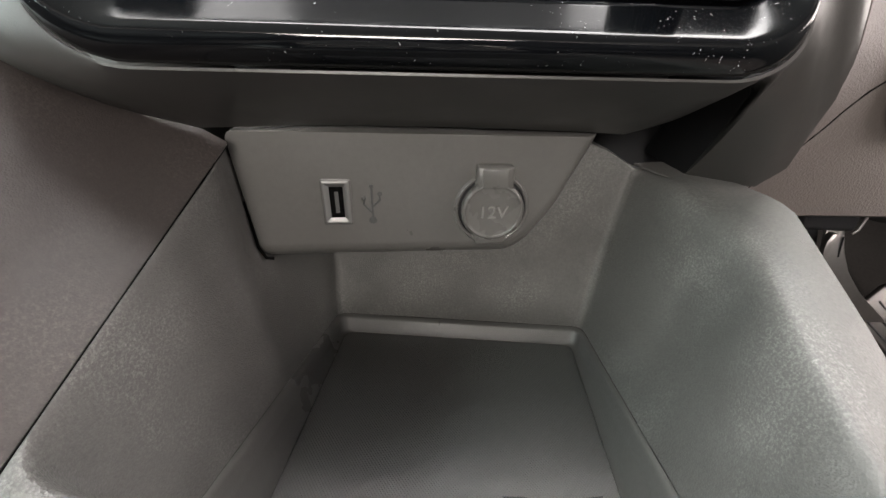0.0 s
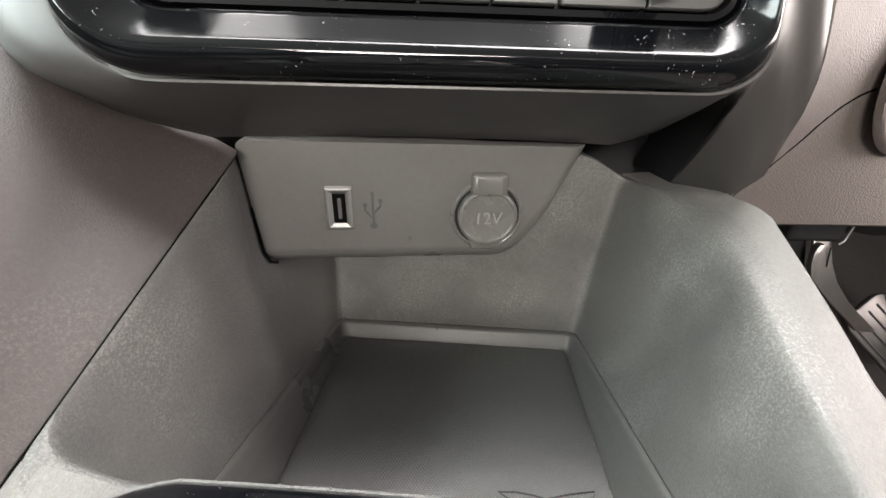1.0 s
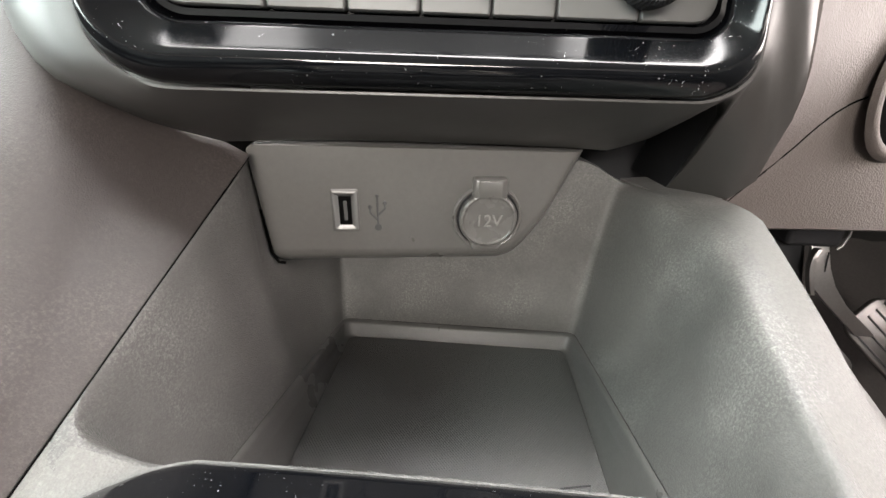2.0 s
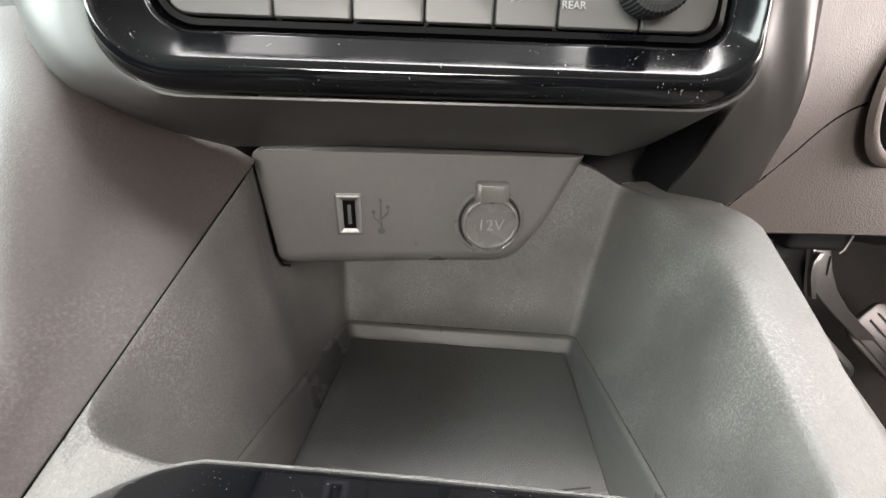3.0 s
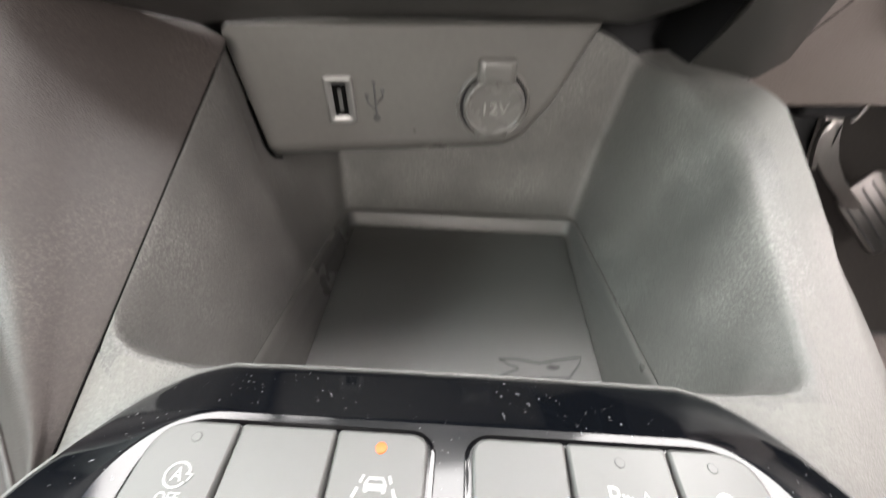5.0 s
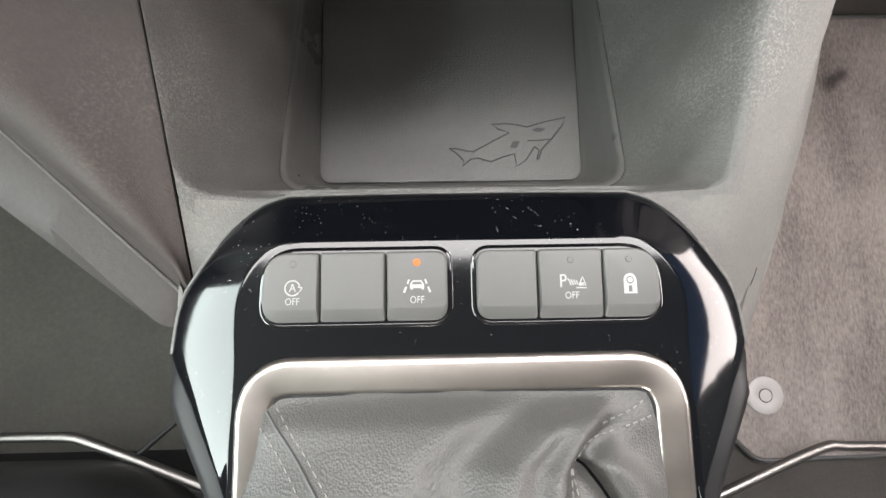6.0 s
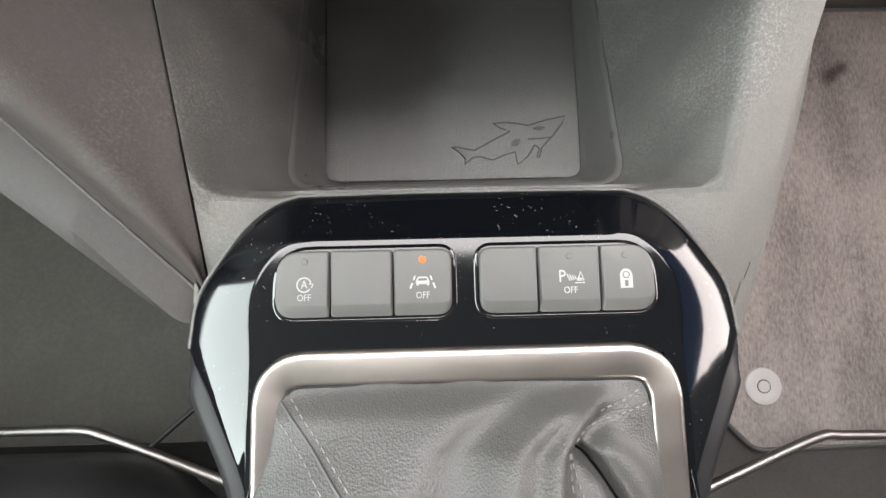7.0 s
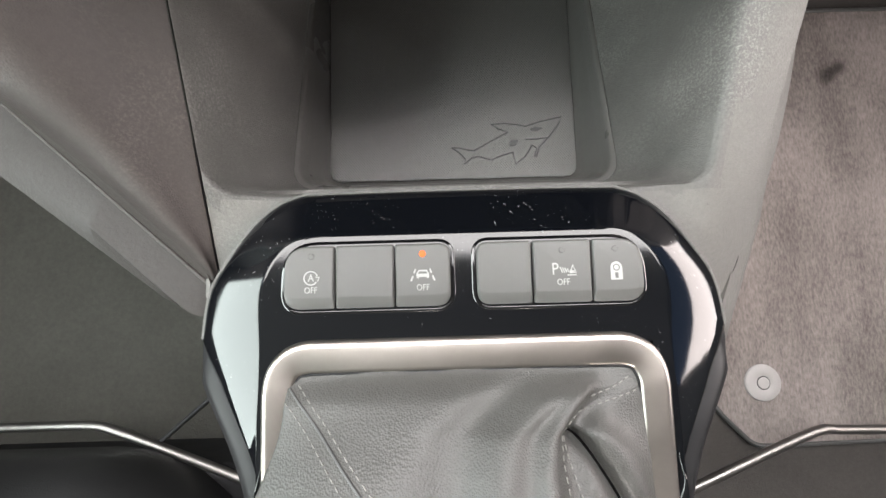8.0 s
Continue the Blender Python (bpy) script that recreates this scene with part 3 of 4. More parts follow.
def pocket_mat():
    m = thing("pocket_mat", (0, 125, -90), "dark ribbed rubber mat lying in the console pocket", "rubber mat")
    loop = outline([(-76.2, 51), (77.2, 51), (77.2, 195.8), (-76.2, 195.8)], (8, 8, 6, 6))
    part("sheet", slab(loop, [(0, -89.8), (0, -88.0), (0.7, -87.6)], lambda a, b, h: Vector((a, b, h))), RUBBER, m)
    shape = [(-0.4, 70.8), (3.9, 70.5), (9.6, 69.2), (13.6, 68.6), (24.2, 74.3), (35.2, 80), (29.5, 82.1), (24.9, 85.2), (33.3, 85.7), (40.5, 84.8), (46.2, 83.5), (56.5, 86.5), (69.3, 89.1), (67.3, 84.3), (60.3, 75.7),
             (54.3, 69.6), (52.2, 63.3), (51.1, 63.6), (52.8, 68.9), (50, 71.2), (45.4, 63.9), (39.1, 59.2), (38, 67), (31, 65.2), (24, 62.4), (16.7, 64.7), (12.4, 64.2), (7.2, 59.9), (8, 63.2), (3.9, 67.7)]
    path = [Vector((x, y, -87.4)) for x, y in shape]
    part("raised_outline", tube(path + [path[0]], 0.45, 6), RUBBER_EDGE, m, "plain raised fish outline moulded in the rubber")
    part("mouth_line", tube([Vector((x, y, -87.4)) for x, y in ((45.9, 75), (53.1, 75.1), (59.6, 75.8))], 0.4, 6), RUBBER_EDGE, m)
    for name, corners in (("eye", [(48.3, 81.4), (53.4, 80.2), (58.1, 82.2), (52, 82.8)]), ("gill_mark", [(35.3, 70.8), (39.4, 70.8), (41.8, 75.1), (37.3, 74.4)])):
        part(name, slab(outline(corners, (0.9,) * 4, 4), [(0, -87.8), (0, -87.2)], lambda a, b, h: Vector((a, b, h))), RUBBER_EDGE, m)


pocket_mat()


# ---- centre stack: gloss frame, shroud, climate keys ----
def stack_point(s, d, z):
    return Vector((s, 110 + 0.12 * s + d, z))


def u_curve(sl, sr, zb, zt, r, d, lean=0.0, n=72):
    pts, q, q_h = [], 0.66 * r, 0.95 * r
    for k in range(7):
        pts.append((sl, zt + (zb + r - zt) * k / 6))
    for k in range(1, 13):
        a = math.pi + math.pi / 2 * k / 12
        pts.append((sl + 1.25 * r + 1.25 * r * math.cos(a), zb + r + r * math.sin(a)))
    for k in range(1, 20):
        pts.append((sl + 1.25 * r + (sr - q_h - sl - 1.25 * r) * k / 19, zb))
    for k in range(1, 13):
        a = 1.5 * math.pi + math.pi / 2 * k / 12
        pts.append((sr - q_h + q_h * math.cos(a), zb + q + q * math.sin(a)))
    for k in range(1, 13):
        pts.append((sr, zb + q + (zt - zb - q) * k / 12))
    return [stack_point(s, d + lean * (z - 83), z) for s, z in pts]


def stack():
    st = thing("center_stack", (0, 160, -330), "lower centre stack with gloss black frame and dark grey shroud", "dashboard")
    top = 190
    rows = [u_curve(-132.5 + 1.25 * x, 110.5 - y, z, top, r, d, 0.16) for x, y, z, r, d in
            ((0, 0, 84, 24, 1.5), (0.4, 0.4, 84.5, 24, -0.8), (1.8, 1.6, 86.4, 23.4, -3.6), (3.2, 3.0, 89, 22.4, -6.0), (4.2, 4.0, 91.4, 21.6, -7.2), (5.0, 4.8, 93.2, 21, -7.5), (5.8, 5.6, 94.7, 20.4, -7.0), (6.8, 6.6, 96.1, 19.9, -5.7),
             (8.2, 8.0, 98.2, 18.8, -3.7), (9.6, 9.2, 100.2, 17.4, -1.8), (11.2, 10.4, 102, 16, -0.15), (12.8, 11.6, 103.6, 14.2, 1.3), (14, 12.5, 104.9, 13, 2.5), (14.5, 13, 105.6, 12, 11))]
    part("gloss_frame", loft(rows), GLOSS_WORN, st, "dusty gloss black frame", solid=1.5)
    # thin bright strip and dark gap round the keys
    rows = [u_curve(-114, 97.5, 103.6, top, 13, 10.5, 0.16), u_curve(-112.8, 97, 105.4, top, 12, 8.0, 0.16), u_curve(-112.2, 96.5, 106.8, top, 11.5, 4.6, 0.16), u_curve(-110.5, 95, 109.0, top, 10, 5.2, 0.16), u_curve(-110, 94.5, 109.6, top, 10, 9, 0.16)]
    part("key_bezel", loft(rows), GLOSS_CLEAN, st, "thin dark bright-edged bezel under the keys")
    # shroud: from the frame's edge out to the stack's outer corner and in under the frame
    a = u_curve(-133.1, 111.2, 83.1, top, 24.5, 0.8, 0.16)
    b = u_curve(-134.2, 112.3, 82.2, top, 25, 0.7, 0.16)
    # outer edge in four stretches: the passenger's side, the underside's rear edge, the arch beside the leg, the leg itself
    outer = rail([(-176, 126, 190), (-175, 115, 125), (-174, 112.5, 98), (-168, 112.5, 87), (-153, 117, 77.5), (-136, 124, 67.5), (-112, 138, 58)], 19)[:-1]
    outer += rail([(-112, 138, 58), (-60, 159.5, 57.5), (0, 169, 57), (56, 178, 55.5), (78, 181, 54.5)], 20)[:-1]
    outer += rail([(78, 181, 54.5), (95, 168, 64), (112, 148, 83), (118, 170, 60), (121.5, 200, 30)], 13)[:-1]
    outer += rail([(121.5, 200, 30), (146.5, 172, 34), (148.4, 160, 57.8), (147, 151, 75), (143, 144, 89.5), (134, 139, 120), (125, 148, 190)], 13)
    full = lambda i: 1.3 - 1.1 * smooth01((i - 10) / 9) + 0.8 * smooth01((i - 46) / 6)
    mid = [p.lerp(q, 0.5) + Vector((0, -6, -5)) * full(i) for i, (p, q) in enumerate(zip(b, outer))]
    near = [p.lerp(q, 0.1) + Vector((0, -1.0, -1.4)) * full(i) for i, (p, q) in enumerate(zip(b, outer))]
    rows = [a, b, near] + [[(1 - t) ** 2 * p + 2 * t * (1 - t) * (m + (m - p.lerp(q, 0.5)) * 0.3) + t * t * q for p, m, q in zip(near, mid, outer)] for t in (0.12, 0.25, 0.4, 0.55, 0.7, 0.85, 1.0)]
    part("shroud", loft(rows), SHROUD, st, "matt dark grey shroud", solid=2)
    # near-black strip put in for the shade behind the arch
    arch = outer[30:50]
    part("arch_shade", loft([[p + Vector((0, 0.3, -0.2)) for p in arch], [p + Vector((-1, 16, 1)) for p in arch], [p + Vector((-3, 50, 3)) for p in arch]]), DARK, st, "added near-black strip standing in for the shade behind the arch")
    # the stack's flank behind its left corner; the unseen body above is raised to shade the pocket
    left = rail([(-176, 126, 190), (-175, 115, 125), (-174, 112.5, 98), (-168, 112.5, 87)], 12)
    part("flank", loft(between(left, [p + Vector((-12, 150, 0)) for p in left], 4, 3, (-1, 0, 0))), SHROUD, st, solid=2, face=(-600, 0, 200))
    face = [[Vector((x, y + 0.12 * x, z)) for x in np.linspace(-158, 126, 12)] for y, z in ((117, 188), (132, 250), (150, 320), (172, 400), (200, 432), (300, 440))]
    part("upper_light_block", loft(face), SHROUD, st, solid=3)
    # climate keys
    part("key_backing", loft([[stack_point(s, 11 + 0.16 * (z - 83), z) for s in (-113, 97)] for z in (106, 190)]), DARK, st, smooth=False, solid=2)
    cuts = (-109.5, -72, -43.5, -17, 9, 33, 64.5, 94)
    for i, (s0, s1) in enumerate(zip(cuts, cuts[1:])):
        r = [1.5] * 4
        if i == 0:
            r[0] = 9
        if i == 6:
            r[1] = 9
        loop = outline([(s0 + 0.35, 110.2), (s1 - 0.35, 110.2), (s1 - 0.35, 134), (s0 + 0.35, 134)], r, 5)
        part("key", slab(loop, [(0, 11), (0, 6.0), (0.7, 5.2)], lambda q, z, h: stack_point(q, h + 0.16 * (z - 83), z)), KEY, st)
    # knurled knob
    c, rows = stack_point(66, 9, 126.5), []
    for d, r in ((0, 12.5), (-9, 12.2), (-11, 11.2), (-11.4, 9)):
        rows.append([c + Vector((rr * math.cos(t), d, rr * math.sin(t))) for t, rr in ((2 * math.pi * k / 96, r * (1.02 if k % 2 else 0.985)) for k in range(96))])
    part("knob", loft(rows, closed=True, cap=1), DARK, st, "knurled black rotary knob", smooth=False)
    face = Matrix.Translation(w(stack_point(38.5, 4.9 + 0.16 * 35, 118))) @ pose(0, 0, 0, 81, 0, 6.8)
    lettering("lettering", "REAR", 3.9, face, WHITE, st)
    # airflow sign: slanted strokes
    bm = bmesh.new()
    for k in range(2):
        q = stack_point(15 + 3 * k, 4.9 + 0.16 * 35.5, 118.9)
        tube([q, q + Vector((4, 0.8, 1.6)), q + Vector((7, 1.3, 0.8))], 0.45, 6, bm)
    part("sign", bm, WHITE, st)


stack()


# ---- socket panel ----
def panel_point(a, z, h=0.0):
    """On the socket panel: across, up and out towards the cabin."""
    return Vector((a, 169.4 + 0.159 * a - 0.061 * z, z)) + h * Vector((0.157, -0.986, -0.06))


def socket_panel():
    p = thing("socket_panel", (0, 170, 0), "dark grey plastic panel with a charging port and a power socket", "socket panel")
    corners, radii = [(-111, 56), (-104.6, -13.4), (32, -12.8), (50, 13), (67.8, 54.2)], (9, 6, 24, 60, 1.6)
    sides = (0.8, 2.4, 11, 9, 7)  # how far the rounding reaches in from the top, the two ends and the foot
    levels = ((0, -30), (0, -9), (0.1, -6.6), (0.25, -4.4), (0.45, -2.5), (0.65, -1.2), (0.85, -0.35), (1, 0))
    rows = [[panel_point(q.x, q.y, h) for q in outline(shrink(corners, [f * d for d in sides]), [max(r - f * 5, 1.0) for r in radii], 9)] for f, h in levels]
    part("panel", loft(rows, closed=True, cap=1), PANEL_MAT, p, smooth=True)
    part("joint", tube([panel_point(-106.9, 20, -2.0), panel_point(-106.0, 8, -2.0), panel_point(-105.0, -6, -2.0), panel_point(-102.6, -12.6, -3.0), panel_point(-99, -13.6, -4.0)], 0.85, 6), GAP, p, "dark joint at the panel's end")
    # charging port: bright bevelled frame round a slot
    cx, cz = -62.3, 20.3

    def ring(hw, hh, h, r):
        return [panel_point(cx + q.x, cz + q.y, h) for q in outline([(-hw, -hh), (hw, -hh), (hw, hh), (-hw, hh)], (r,) * 4, 4)]

    port = part("usb_port", loft([ring(7.3, 12.2, 0.0, 1.6), ring(7.3, 12.2, 0.6, 1.6), ring(6.8, 11.7, 0.9, 1.2), ring(5.6, 10.4, 0.8, 0.8)], closed=True), PANEL_MAT, p, "raised dark lip")
    part("bright_frame", loft([ring(6.7, 11.5, 0.8, 1.0), ring(6.3, 11.1, 1.4, 0.8), ring(5.4, 10.2, 1.5, 0.6), ring(3.3, 8.2, 0.15, 0.2)], closed=True, cap=0), CHROME, port, "bright bevelled metal frame")
    part("slot", loft([ring(3.4, 8.3, 0.2, 0.2), ring(3.4, 8.3, 0.16, 0.2)], closed=True, cap=1), GAP, port, "dark slot")
    part("tongue", slab(outline([(-0.2, -5.6), (1.6, -5.6), (1.6, 5.6), (-0.2, 5.6)], (0.2,) * 4, 2), [(0, 0.2), (0, 0.5)], lambda a, b, h: panel_point(cx + a - 0.6, cz + b, h)), KEY, port, "grey contact tongue")
    # three-pronged sign, sunk strokes; darker colour stands in for the relief's shading
    bm = bmesh.new()
    sx, sz = -45.2, 19.5

    def stroke(pts, r=0.6):
        tube([panel_point(sx + a, sz + b, 0.1) for a, b in pts], r, 6, bm)

    stroke([(0, -9), (0, 9)])
    stroke([(0, -5), (-4, -0.5), (-4, 2.5)])
    stroke([(0, -2), (4, 2), (4, 5)])
    for a, b, r in ((0, -9, 2.0), (-4, 2.8, 1.2), (4, 5.2, 1.2), (0, 9.2, 1.0)):
        rows = [[panel_point(sx + a + rr * math.cos(t), sz + b + rr * math.sin(t), h) for t in (2 * math.pi * k / 12 for k in range(12))] for rr, h in ((r, -0.2), (r, 0.35), (r * 0.7, 0.5))]
        grid = [[bm.verts.new(w(q)) for q in row] for row in rows]
        for g, hh in zip(grid, grid[1:]):
            for i in range(12):
                bm.faces.new((g[i], g[(i + 1) % 12], hh[(i + 1) % 12], hh[i]))
        bm.faces.new(grid[-1])
    part("usb_sign", bm, RUBBER_EDGE, p, "moulded three-pronged sign, relief shading put in as darker colour")
    # power socket with its hinged cap
    kx, kz = 15.2, 16.3

    def disc(rs):
        return loft([[panel_point(kx + r * math.cos(t), kz + r * math.sin(t), h) for t in (2 * math.pi * k / 64 for k in range(64))] for r, h in rs], closed=True, cap=1)

    sock = part("power_socket", disc([(19.6, -1), (19.4, 1.2), (18.6, 1.8), (17.6, 1.4), (17.2, -0.6)]), PANEL_MAT, p, "round rim of the power socket")
    part("gap", disc([(17.5, 0.2), (17.4, 0.75), (15.8, 0.7)]), DARK, sock, "dark gap round the cap")
    part("cap", disc([(15.9, -0.6), (16.1, 3.4), (15.7, 4.6), (14.9, 5.3), (14.3, 5.3), (13.8, 4.5), (13.4, 4.4)]), PANEL_MAT, sock, "round grey cap")
    hinge = slab(outline([(-9.3, 12), (9.3, 12), (9.3, 24), (-9.3, 24)], (1, 1, 2, 2), 4), [(0, -1), (0, 4.0), (1.2, 5.2)], lambda a, b, h: panel_point(kx + a, kz + b, h))
    part("hinge", hinge, PANEL_MAT, sock, "square hinge block")
    part("hinge", slab(outline([(-6.6, 13), (6.6, 13), (6.6, 23), (-6.6, 23)], (1,) * 4, 3), [(0, 4), (0, 5.6), (0.6, 6.0)], lambda a, b, h: panel_point(kx + a, kz + b, h)), PANEL_MAT, sock)
    part("tab", slab(outline([(-8, -20), (8, -20), (9.5, -13), (-9.5, -13)], (3, 3, 1, 1), 5), [(0, -1), (0, 1.6), (0.8, 2.4)], lambda a, b, h: panel_point(kx + a, kz + b, h)), PANEL_MAT, sock)
    m = Matrix.Translation(w(panel_point(kx, kz - 0.5, 4.6))) @ pose(0, 0, 0, 93.5, 0, 9.0)
    lettering("lettering", "12V", 9.6, m, CAP_LETTER, sock, 0.0006)


socket_panel()


# ---- gloss trim with switches and gear gaiter ----
def console_trim():
    t = thing("console_trim", (0, -60, -20), "scratched gloss black trim plate round the gear lever", "trim plate")
    c, e = trim_edges()
    rows = []
    for f in (0, 0.03, 0.07, 0.12, 0.2, 0.35, 0.5, 0.65, 0.8, 0.9, 0.96, 1.0):
        roll = 1.5 * max(0, (f - 0.88) / 0.12) ** 2
        row = []
        for p, q in zip(c, e):
            # the flanks are rounder than the front slope
            round_side = (0.4 if q.x < 0 else 0.6) * smooth01((abs(q.x) - 78) / 22)
            soft = 0.003 + 0.052 * smooth01((abs(q.x) - 62) / 20)
            fall = (f - soft * (1 - math.exp(-f / soft))) / (1 - soft)
            drop = (1 - round_side) * fall + round_side * f * f
            row.append(p.lerp(q, f) + Vector((0, 0, (q.z - p.z) * (drop - f) - roll)))
        rows.append(row)
    part("plate", loft(rows), GLOSS, t, "dusty gloss black sloping border", solid=2)
    # the level field in front of the gaiter's opening, and a strip down each side of it
    field = [[c[i].lerp(c[-1 - i], k / 24) for k in range(25)] for i in range(20, 39)]
    part("field", loft(field), GLOSS, t, "gloss black centre field", solid=2)
    for s in (-1, 1):
        strip = [[Vector((s * x, c[i].y, c[i].z)) for x in (79, 76, 72)] for i in range(21)]
        part("field_strip", loft(strip), GLOSS, t, "gloss black strip beside the gaiter", solid=2)
    part("well", box(-70, 70, -178, -42, -26, -22), DARK, t, "dark well under the gaiter")
    for s in (-1, 1):
        rows = []
        for k in range(23):
            i = 23 - k
            p = e[i] if s < 0 else e[-1 - i]
            g = min(1, k / 3)
            z = p.z - 1.5
            rows.append(rail([(p.x - s * 0.4, p.y, z), (p.x + s * (0.6 + 6.5 * g), p.y, z - 1.2), (p.x + s * (0.6 + 10.5 * g), p.y, z - 5 - 4 * g), (p.x + s * 8.5 * g, p.y, z - 14 - 12 * g), (p.x - s * 5, p.y, z - 45)], 12))
        part("side_roll", loft(rows), SATIN_BLACK, t, "satin black rolled side of the trim", solid=1.5, face=(s * 500, -100, 200))
    part("edge_bead", tube([p + Vector((0, 0.5, -1.6)) for p in e[23:-23]], 0.8, 6), PLASTIC, t)
    return t


console_trim()


def switch_bank(side):
    """Three keys in one rounded bank; side -1 is the passenger's."""
    s = side
    bank = thing("switch_bank", (s * 37, -12, 0), "bank of three grey push switches with white signs", "car switches", "switch banks")
    xs = (5.2, 26.9, 50.2, 70.2)

    def lay(a, b, h):
        return Vector((s * a, b, h))

    loop = outline([(xs[0], -24.6), (xs[3], -24.6), (xs[3] - 0.4, 0.2), (xs[0], 0.2)], (6, 7, 13.5, 5), 9)
    rows = [[lay(q.x, q.y, h + (field_z(q.y) if d < -1 else 0.4 * field_z(q.y))) for q in inset(loop, d)] for d, h in ((-1.9, 0.02), (-1.5, 0.3), (-1.1, 0.35), (-0.75, 0.2), (-0.6, -1.0))]
    part("surround", loft(rows, closed=True), GLOSS_CLEAN, bank, "rounded gloss black lip")
    part("gap", slab(loop, [(-0.8, -6), (-0.8, -0.9), (1.0, -0.8)], lambda a, b, h: lay(a, b, h + field_z(b))), DARK, bank)
    for i in range(3):
        x0, x1 = xs[i] + (0.25 if i else 0), xs[i + 1] - (0.25 if i < 2 else 0)
        c = [(x0, -24.4), (x1, -24.4), (x1, 0), (x0, 0)]
        r = [1.3] * 4
        if i == 0:
            r = [5.5, 1.3, 1.3, 4.5]
        if i == 2:
            c = [(x0, -24.4), (x1, -24.4), (x1 - 0.4, 0), (x0, 0)]
            r = [1.3, 6.5, 13, 1.3]
        loop_k = outline(c, r, 9)
        rows = []
        for d, h, up in ((0, -3.0, 0), (0, 1.5, 0.0), (0.25, 2.0, 0.12), (0.7, 2.25, 0.75), (0.9, 2.27, 0.85)):
            # the rear edge is a broad bevel
            rows.append([lay(q.x, q.y + up * min(4.6, max(0.0, (-17.5 - q.y) * 0.75)), h - (1.0 if h > 1 and up < 0.5 else 0) * min(1, max(0.0, (-18.5 - q.y) / 4))) for q in inset(loop_k, d)])
        bm = loft(rows, closed=True, cap=1)
        key = part("switch", bm, KEY, bank)
        mid = s * (x0 + x1) / 2
        if (s < 0 and i != 1) or (s > 0 and i != 0):
            lx, ly = mid + (1.0 if i == 2 else 0) * (-s) * 1.0, -4.0
            lit = s < 0 and i == 0
            rows = [[Vector((lx + r * math.cos(a), ly + r * math.sin(a), h)) for a in (2 * math.pi * k / 20 for k in range(20))] for r, h in (((1.35, 2.2), (1.3, 2.5), (0.9, 2.6)) if lit else ((1.1, 2.2), (1.05, 2.4), (0.75, 2.4)))]
            part("indicator", loft(rows, closed=True, cap=1), AMBER if lit else KEY, key, "glowing amber indicator" if lit else "unlit round indicator")
            if not lit:
                part("indicator_ring", tube([(lx + 1.05 * math.cos(a), ly + 1.05 * math.sin(a), 2.3) for a in (2 * math.pi * k / 20 for k in range(21))], 0.12, 5), DARK, key)
            signs(key, mid + (1.0 if i == 2 else 0) * (-s), s, i)
    return bank


def flat(x, y, h=2.45):
    return Vector((x, y, h))


def signs(key, x, s, i):
    def words(text, size, px, py):
        lettering("lettering", text, size, Matrix.Translation(w((px, py, 2.32))) @ Matrix.Diagonal((0.84, 1, 1, 1)), WHITE, key, 0.0001)

    def line(pts, r=0.28):
        part("stroke", tube([flat(x + a, b) for a, b in pts], r, 5, None, 0.4), WHITE, key)

    if s < 0 and i == 2:  # ringed A with an arrow
        line([(2.6 * math.cos(t), -12.4 + 2.6 * math.sin(t)) for t in (0.3 + 5.4 * k / 18 for k in range(19))])
        line([(2.6, -13.6), (3.3, -12.2), (1.9, -12.0)])
        words("A", 4.2, x, -12.4)
        words("OFF", 3.5, x, -17.2)
    elif s < 0 and i == 0:  # car between lane lines
        line([(-4.6, -14.6), (-3.8, -12.6)], 0.4)
        line([(4.6, -14.6), (3.8, -12.6)], 0.4)
        line([(-3.4, -11.6), (-2.8, -10.0)], 0.35)
        line([(3.4, -11.6), (2.8, -10.0)], 0.35)
        line([(-2.2, -13.2), (-2.2, -11.8), (-1.5, -10.6), (1.5, -10.6), (2.2, -11.8), (2.2, -13.2)], 0.35)
        line([(-2.4, -12.4), (2.4, -12.4)], 0.75)
        line([(-1.9, -13.6), (-1.9, -13.0)], 0.45)
        line([(1.9, -13.6), (1.9, -13.0)], 0.45)
        words("OFF", 3.5, x, -17.2)
    elif s > 0 and i == 1:  # parking aid
        words("P", 6.6, x - 3.0, -11.6)
        for k in range(4):
            line([(-1.2 + 0.95 * k, -10.6 - 0.25 * k), (-0.2 + 0.8 * k, -13.0 + 0.1 * k)], 0.24)
        line([(2.6, -13.0), (3.9, -10.0), (5.0, -13.0), (2.6, -13.0)], 0.3)
        line([(3.2, -12.4), (4.4, -12.4)], 0.3)
        line([(1.6, -13.9), (5.2, -13.9)], 0.22)
        words("OFF", 3.5, x, -16.6)
    else:  # padlock: a solid arched plate with a ring and a keyhole
        arch = [Vector((2.3, -16.2)), Vector((2.3, -11.6))] + [Vector((2.3 * math.cos(t), -11.6 + 2.5 * math.sin(t))) for t in (math.pi * k / 12 for k in range(1, 12))] + [Vector((-2.3, -11.6)), Vector((-2.3, -16.2))]
        part("padlock_plate", slab(arch, [(0, 2.3), (0, 2.4)], lambda a, b, h: flat(x + a, b, h)), WHITE, key)
        part("padlock_ring", tube([flat(x + 1.15 * math.cos(t), -11.4 + 1.15 * math.sin(t), 2.42) for t in (2 * math.pi * k / 16 for k in range(17))], 0.22, 5, None, 0.4), KEY, key)
        part("keyhole", tube([flat(x, -13.4, 2.42), flat(x, -15.6, 2.42)], 0.62, 6, None, 0.2), KEY, key)


switch_bank(-1)
switch_bank(1)


